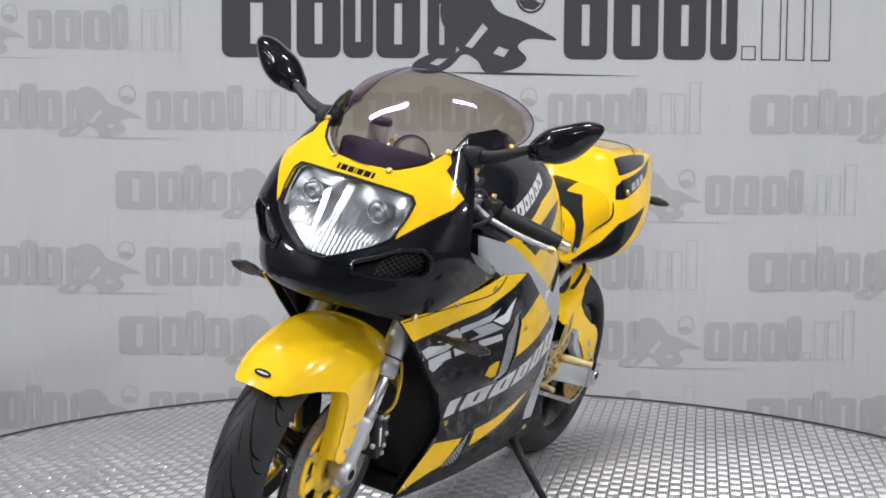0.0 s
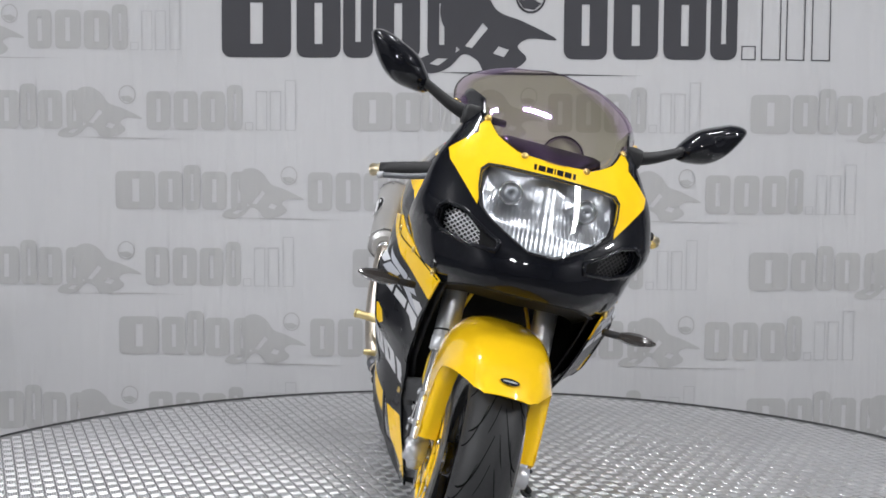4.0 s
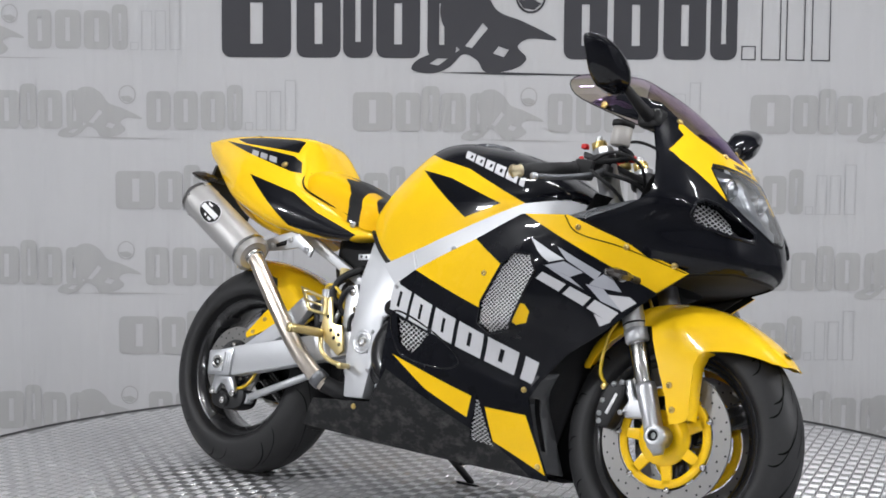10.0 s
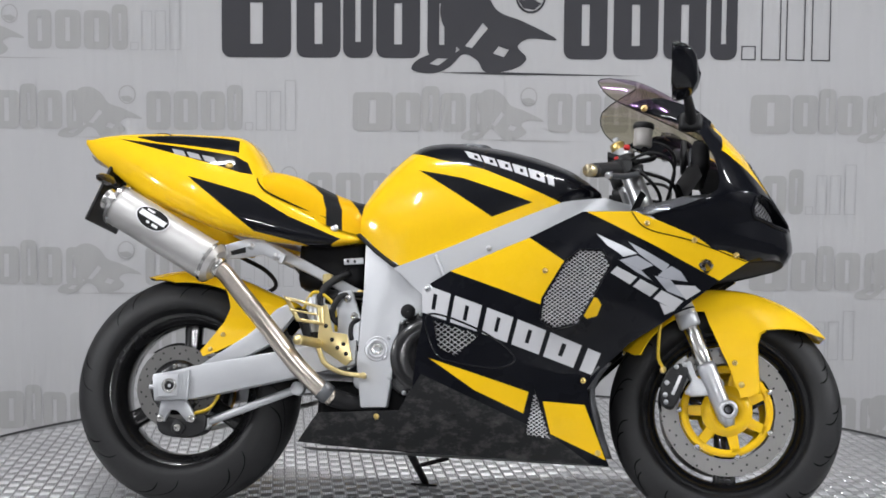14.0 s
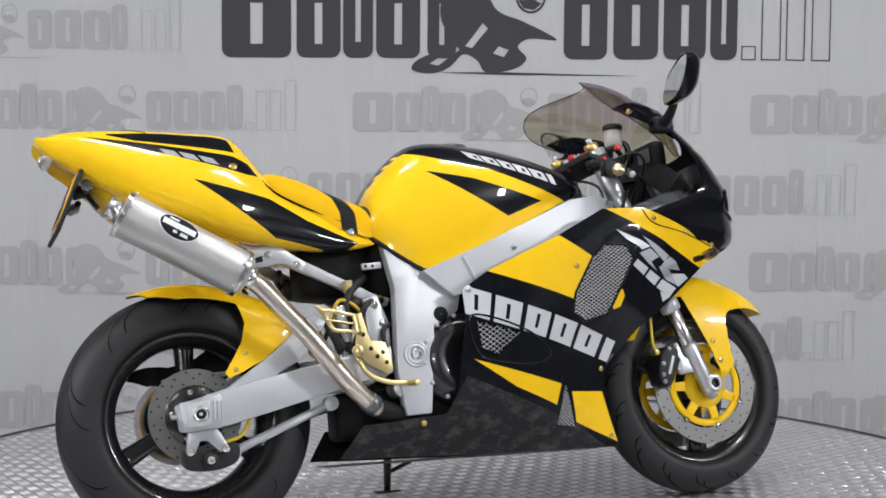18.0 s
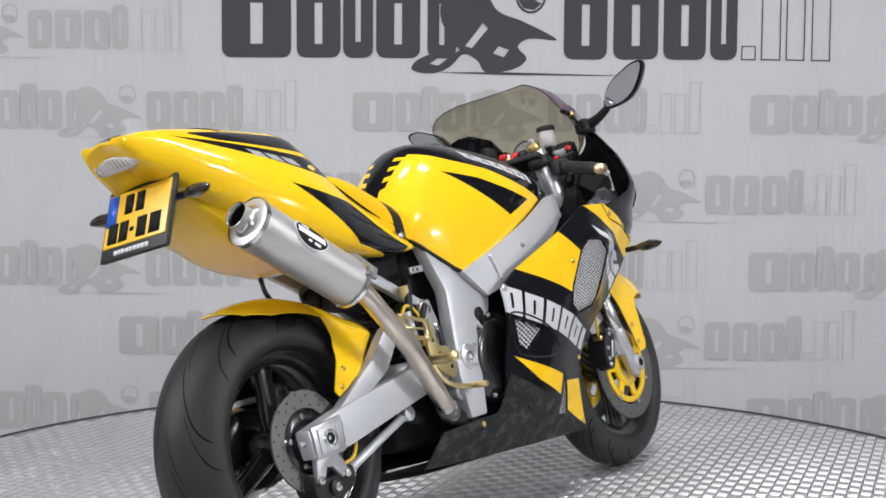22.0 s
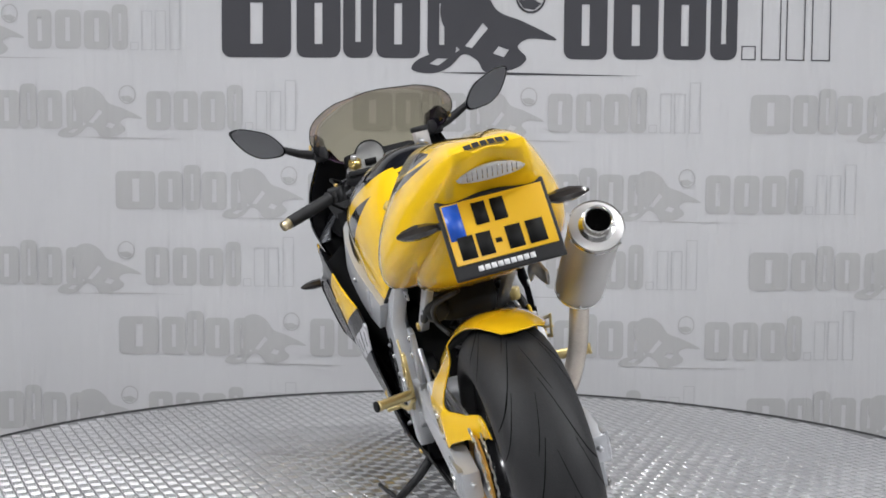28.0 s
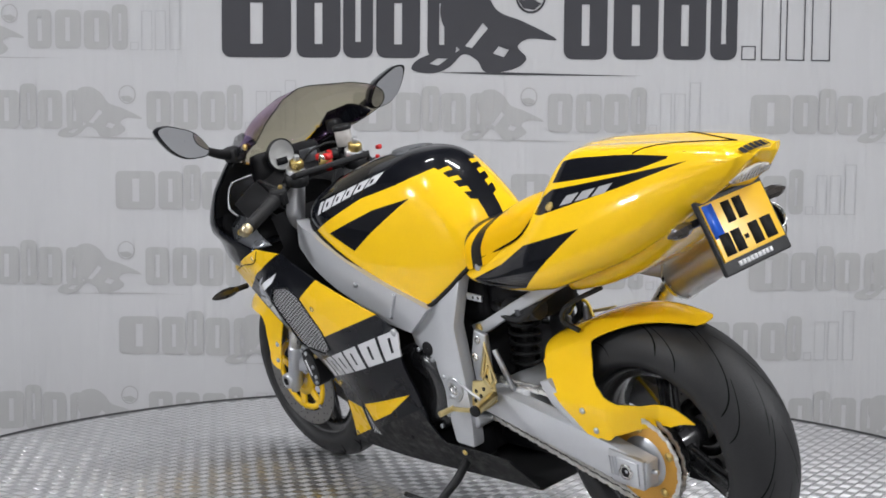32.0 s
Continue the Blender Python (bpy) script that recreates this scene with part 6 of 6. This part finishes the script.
LEGR = [(-0.500, 0.470), (-0.560, 0.425), (-0.610, 0.400), (-0.645, 0.386), (-0.654, 0.400), (-0.630, 0.435), (-0.605, 0.475), (-0.592, 0.52)]
LEGL = [(-0.445, 0.500), (-0.520, 0.445), (-0.580, 0.395), (-0.636, 0.350), (-0.660, 0.366), (-0.690, 0.377), (-0.720, 0.384), (-0.760, 0.390), (-0.800, 0.394), (-0.868, 0.411), (-0.840, 0.427), (-0.818, 0.437), (-0.780, 0.441), (-0.740, 0.440), (-0.700, 0.447), (-0.665, 0.462), (-0.636, 0.480), (-0.618, 0.498), (-0.606, 0.535)]
out_hug = [(37, 0), (37, 0.6), (37, 0.985)] + [hug_param(x, w, 1) for x, w in LEGL] + [(68, 0.95), (82, 0.80), (96, 0.58), (106, 0.38), (113, 0.18), (114, 0), (113, -0.3), (108, -0.75), (96, -0.985), (67, -0.985)] + [hug_param(x, w, -1) for x, w in LEGR[::-1]] + [(37, -0.985), (37, -0.6)]
hugger = part("rear_hugger", sheet(out_hug, hug_at, 4, step_b=0.1, thick=0.003), yellow, bike, "yellow rear hugger over the tyre", sharp=60)


def hug_inside(a, v):
    x, u, w = hug_at(a, v)
    k = 0.0045 if abs(v) <= 1.05 else 0.0
    return (x - k * math.cos(radians(a)), math.copysign(max(0, abs(u) - 0.0048 * min(1, abs(v))), u), w - k * math.sin(radians(a)))


part("hugger_lining", sheet(out_hug, hug_inside, 4, step_b=0.1, thick=0.0), inner, hugger, "dark inside of the hugger")
for a, b in ((-0.607, 0.425), (-0.641, 0.384)):
    bolt((a, hug_at(*hug_param(a, b, 1))[1], b), (0, 1, 0), 0.0065, alu, hugger)
for a, b in ((-0.600, 0.445), (-0.628, 0.405)):
    bolt((a, hug_at(*hug_param(a, b, -1))[1], b), (0, -1, 0), 0.0055, gold, hugger)

# --- rearsets
for s, side in SIDES:
    f = Matrix.Diagonal((1, s, 1, 1))
    plate = part("rearset_plate", moved(slab([(-0.335, 0.520), (-0.318, 0.525), (-0.300, 0.455), (-0.262, 0.450), (-0.245, 0.385), (-0.262, 0.370), (-0.318, 0.405), (-0.338, 0.43)], 0.166, 0.174, 0.0015), f), champagne, bike, "gold anodised footrest plate")
    # dark discs on the solid plate, coloured as the shade in its holes
    for a, b in ((-0.30, 0.435), (-0.285, 0.415), (-0.27, 0.425), (-0.262, 0.40), (-0.318, 0.47)):
        part("plate_hole_shade", moved(revolve([(0.173, 0.006), (0.1745, 0.0055), (0.174, 0.0005)], (a, 0, b), "y", 12, False), f), inner, plate)
    heel = [(-0.435, 0.545), (-0.330, 0.520), (-0.322, 0.470), (-0.395, 0.480)] if s < 0 else [(-0.335, 0.560), (-0.300, 0.470), (-0.330, 0.440), (-0.355, 0.460)]
    ca, cb = sum(p[0] for p in heel) / 4, sum(p[1] for p in heel) / 4
    ring_h = [(ca + (a - ca) * 0.68, cb + (b - cb) * 0.68) for a, b in heel]
    part("heel_guard", sheet(heel, lambda a, b, s=s: (a, s * 0.178, b), 0.05, holes=[ring_h], thick=0.004), champagne, plate, "pierced gold heel guard")
    part("guard_bar", moved(rod((ring_h[0][0], 0.178, (ring_h[0][1] + ring_h[3][1]) / 2), (ring_h[1][0], 0.178, (ring_h[1][1] + ring_h[2][1]) / 2), 0.003, 8), f), champagne, plate)
    y0, y1 = 0.172, 0.262
    part("footpeg", moved(tube([(-0.335, y0, 0.425)] + [(-0.335 - 0.03 * (k / 12), y0 + 0.01 + (y1 - y0 - 0.01) * k / 12, 0.424) for k in range(13)], [0.010] + [0.0130 if k % 2 else 0.0112 for k in range(13)], 12), f), champagne, plate, "knurled gold footpeg")
    part("peg_end", moved(rod((-0.364, y1 - 0.002, 0.424), (-0.366, y1 + 0.006, 0.424), 0.0138, 12), f), inner if s > 0 else champagne, plate)
    if s < 0:
        part("brake_pedal", tube(smooth_path([(-0.335, -0.172, 0.415), (-0.315, -0.178, 0.375), (-0.27, -0.182, 0.352), (-0.215, -0.185, 0.345)], 5), 0.0065, 10), champagne, plate, "gold brake pedal")
        part("pedal_tip", rod((-0.212, -0.180, 0.345), (-0.205, -0.225, 0.343), 0.008, 12), champagne, plate)
        part("master_cylinder", rod((-0.365, -0.150, 0.44), (-0.395, -0.140, 0.51), 0.014, 16), plastic, bike, "rear brake master cylinder")
        part("fluid_cup", rod((-0.33, -0.125, 0.580), (-0.332, -0.125, 0.610), 0.013, 16), mat("amber cup", (0.45, 0.36, 0.15), 0.3), bike, "small amber brake fluid cup")
        part("master_hose", tube(smooth_path([(-0.39, -0.14, 0.51), (-0.36, -0.145, 0.56), (-0.31, -0.14, 0.53), (-0.30, -0.13, 0.46)], 6), 0.0045, 8), hose, bike, "yellow brake hose")
    else:
        part("gear_lever", tube(smooth_path([(-0.335, 0.172, 0.412), (-0.29, 0.182, 0.385), (-0.235, 0.186, 0.375), (-0.185, 0.19, 0.372)], 5), 0.0062, 10), champagne, plate, "gold gear lever")
        part("gear_tip", rod((-0.185, 0.185, 0.372), (-0.180, 0.228, 0.370), 0.0075, 12), champagne, plate)
        part("gear_rod", rod((-0.30, 0.178, 0.40), (-0.17, 0.165, 0.445), 0.004, 8), alu, plate)

# --- shock, stand
shock = part("rear_shock", rod((-0.30, 0.0, 0.66), (-0.27, 0.0, 0.40), 0.022, 16), plastic, bike, "black rear shock absorber with a coil spring")
coil = [Vector((-0.30 + 0.03 * k / 96 + 0.036 * math.cos(k * math.pi / 6), 0.036 * math.sin(k * math.pi / 6), 0.63 - 0.20 * k / 96)) for k in range(97)]
part("spring", tube(coil, 0.0055, 8), plastic, shock, "black coil spring")
part("shock_canister", rod((-0.335, -0.105, 0.555), (-0.285, -0.105, 0.545), 0.020, 16), plastic, shock)
stand = part("side_stand", tube([(-0.16, 0.13, 0.235), (-0.15, 0.19, 0.175), (-0.115, 0.312, 0.083)], [0.013, 0.0115, 0.0095], 12), plastic, bike, "black side stand, folded out")
part("stand_foot", slab([(-0.155, 0.070), (-0.085, 0.070), (-0.080, 0.080), (-0.155, 0.082)], 0.292, 0.335, 0.003), plastic, stand)
part("stand_tang", tube([(-0.13, 0.255, 0.130), (-0.05, 0.285, 0.155)], 0.006, 8), plastic, stand)
part("stand_bracket", box((-0.20, 0.08, 0.215), (-0.13, 0.15, 0.29), 0.01), inner, stand)
part("linkage", box((-0.36, -0.05, 0.22), (-0.18, 0.05, 0.34), 0.02), inner, bike)
part("sprocket_cover", slab(blob([(-0.21, 0.46), (-0.12, 0.48), (-0.08, 0.43), (-0.11, 0.37), (-0.20, 0.37)], 4), 0.08, 0.135, 0.01), plastic, bike, "black sprocket cover")


# --- behind the engine: hoses, brackets and wiring under the seat
for k, (pts, r) in enumerate((([(-0.28, -0.10, 0.62), (-0.33, -0.135, 0.58), (-0.345, -0.14, 0.53), (-0.30, -0.13, 0.49)], 0.010), ([(-0.24, -0.11, 0.56), (-0.29, -0.145, 0.55), (-0.31, -0.14, 0.50), (-0.27, -0.12, 0.46)], 0.008),
                              ([(-0.22, -0.12, 0.50), (-0.255, -0.15, 0.48), (-0.25, -0.15, 0.43), (-0.215, -0.13, 0.40)], 0.006), ([(-0.46, 0.03, 0.66), (-0.45, 0.09, 0.64), (-0.40, 0.11, 0.60), (-0.33, 0.10, 0.60)], 0.008),
                              ([(-0.62, 0.05, 0.68), (-0.56, 0.10, 0.65), (-0.53, 0.10, 0.61), (-0.56, 0.08, 0.58)], 0.006))):
    part("rubber_hose", tube(smooth_path(pts, 6), r, 10), plastic, bike, "black rubber hose")
canister = part("dark_canister", rod((-0.44, 0.080, 0.622), (-0.33, 0.080, 0.606), 0.028, 20), plastic, bike, "black horizontal canister under the seat")
part("canister_band", tube([(-0.40, 0.080, 0.616), (-0.385, 0.080, 0.614)], [0.0295, 0.0295], 20), greydark, canister)
part("canister_nozzle", rod((-0.33, 0.085, 0.600), (-0.28, 0.075, 0.615), 0.014, 12), plastic, canister)
for s, side in SIDES:
    f = Matrix.Diagonal((1, s, 1, 1))
    tab = part("wiring_tab", moved(slab([(-0.292, 0.652), (-0.240, 0.656), (-0.238, 0.640), (-0.290, 0.636)], 0.120, 0.125, 0.001), f), alu, bike, "small pierced alloy tab")
    # dark discs on the solid tab stand for the shade in two holes
    for a in (-0.280, -0.262):
        part("tab_hole_shade", moved(rod((a, 0.1245, 0.646), (a, 0.1258, 0.646), 0.004, 8), f), inner, tab)
    part("linkage_rod", moved(rod((-0.36, 0.125, 0.405), (-0.31, 0.128, 0.52), 0.007, 10), f), alu, bike, "thin alloy linkage rod")
    bracket = part("footrest_bracket", moved(slab([(-0.300, 0.56), (-0.262, 0.57), (-0.236, 0.50), (-0.236, 0.38), (-0.262, 0.36), (-0.292, 0.44)], 0.128, 0.142, 0.004), f), alu, bike, "alloy footrest bracket")
    for a, b in ((-0.272, 0.545), (-0.252, 0.50), (-0.258, 0.39)):
        bolt(f @ Vector((a, 0.142, b)), (0, s, 0), 0.009, steel, bracket)
    part("engine_boss", moved(rod((-0.222, 0.10, 0.335), (-0.222, 0.160, 0.335), 0.022, 18), f), alu, bike, "round alloy boss low on the engine")
brake_cyl = part("brake_cylinder", rod((-0.352, -0.150, 0.455), (-0.365, -0.146, 0.545), 0.013, 16), alu, bike, "alloy rear brake cylinder")
part("cylinder_boot", rod((-0.346, -0.151, 0.432), (-0.352, -0.150, 0.458), 0.010, 12), inner, brake_cyl)
# ribs of the tail lamp
for k in range(-5, 6):
    a = 0.0095 * k
    part("lamp_rib", tube([(-1.0375 - 0.7 * (b - 0.935) + 2.0 * a * a, a, b) for b in (0.928, 0.936, 0.945 - 0.9 * a * a)], 0.0010, 6), steel, tail)


# ---------------------------------------------------------------- what moves
def motions():
    turn = lambda a: pose(0, 0, 0, 0, 0, a)
    walk(table, [(t, turn(a)) for t, a in TURN])
    walk(bike, [(t, turn(a) @ pose(0, CONTACT, 0, -LEAN, 0, ASKEW)) for t, a in TURN])


motions()
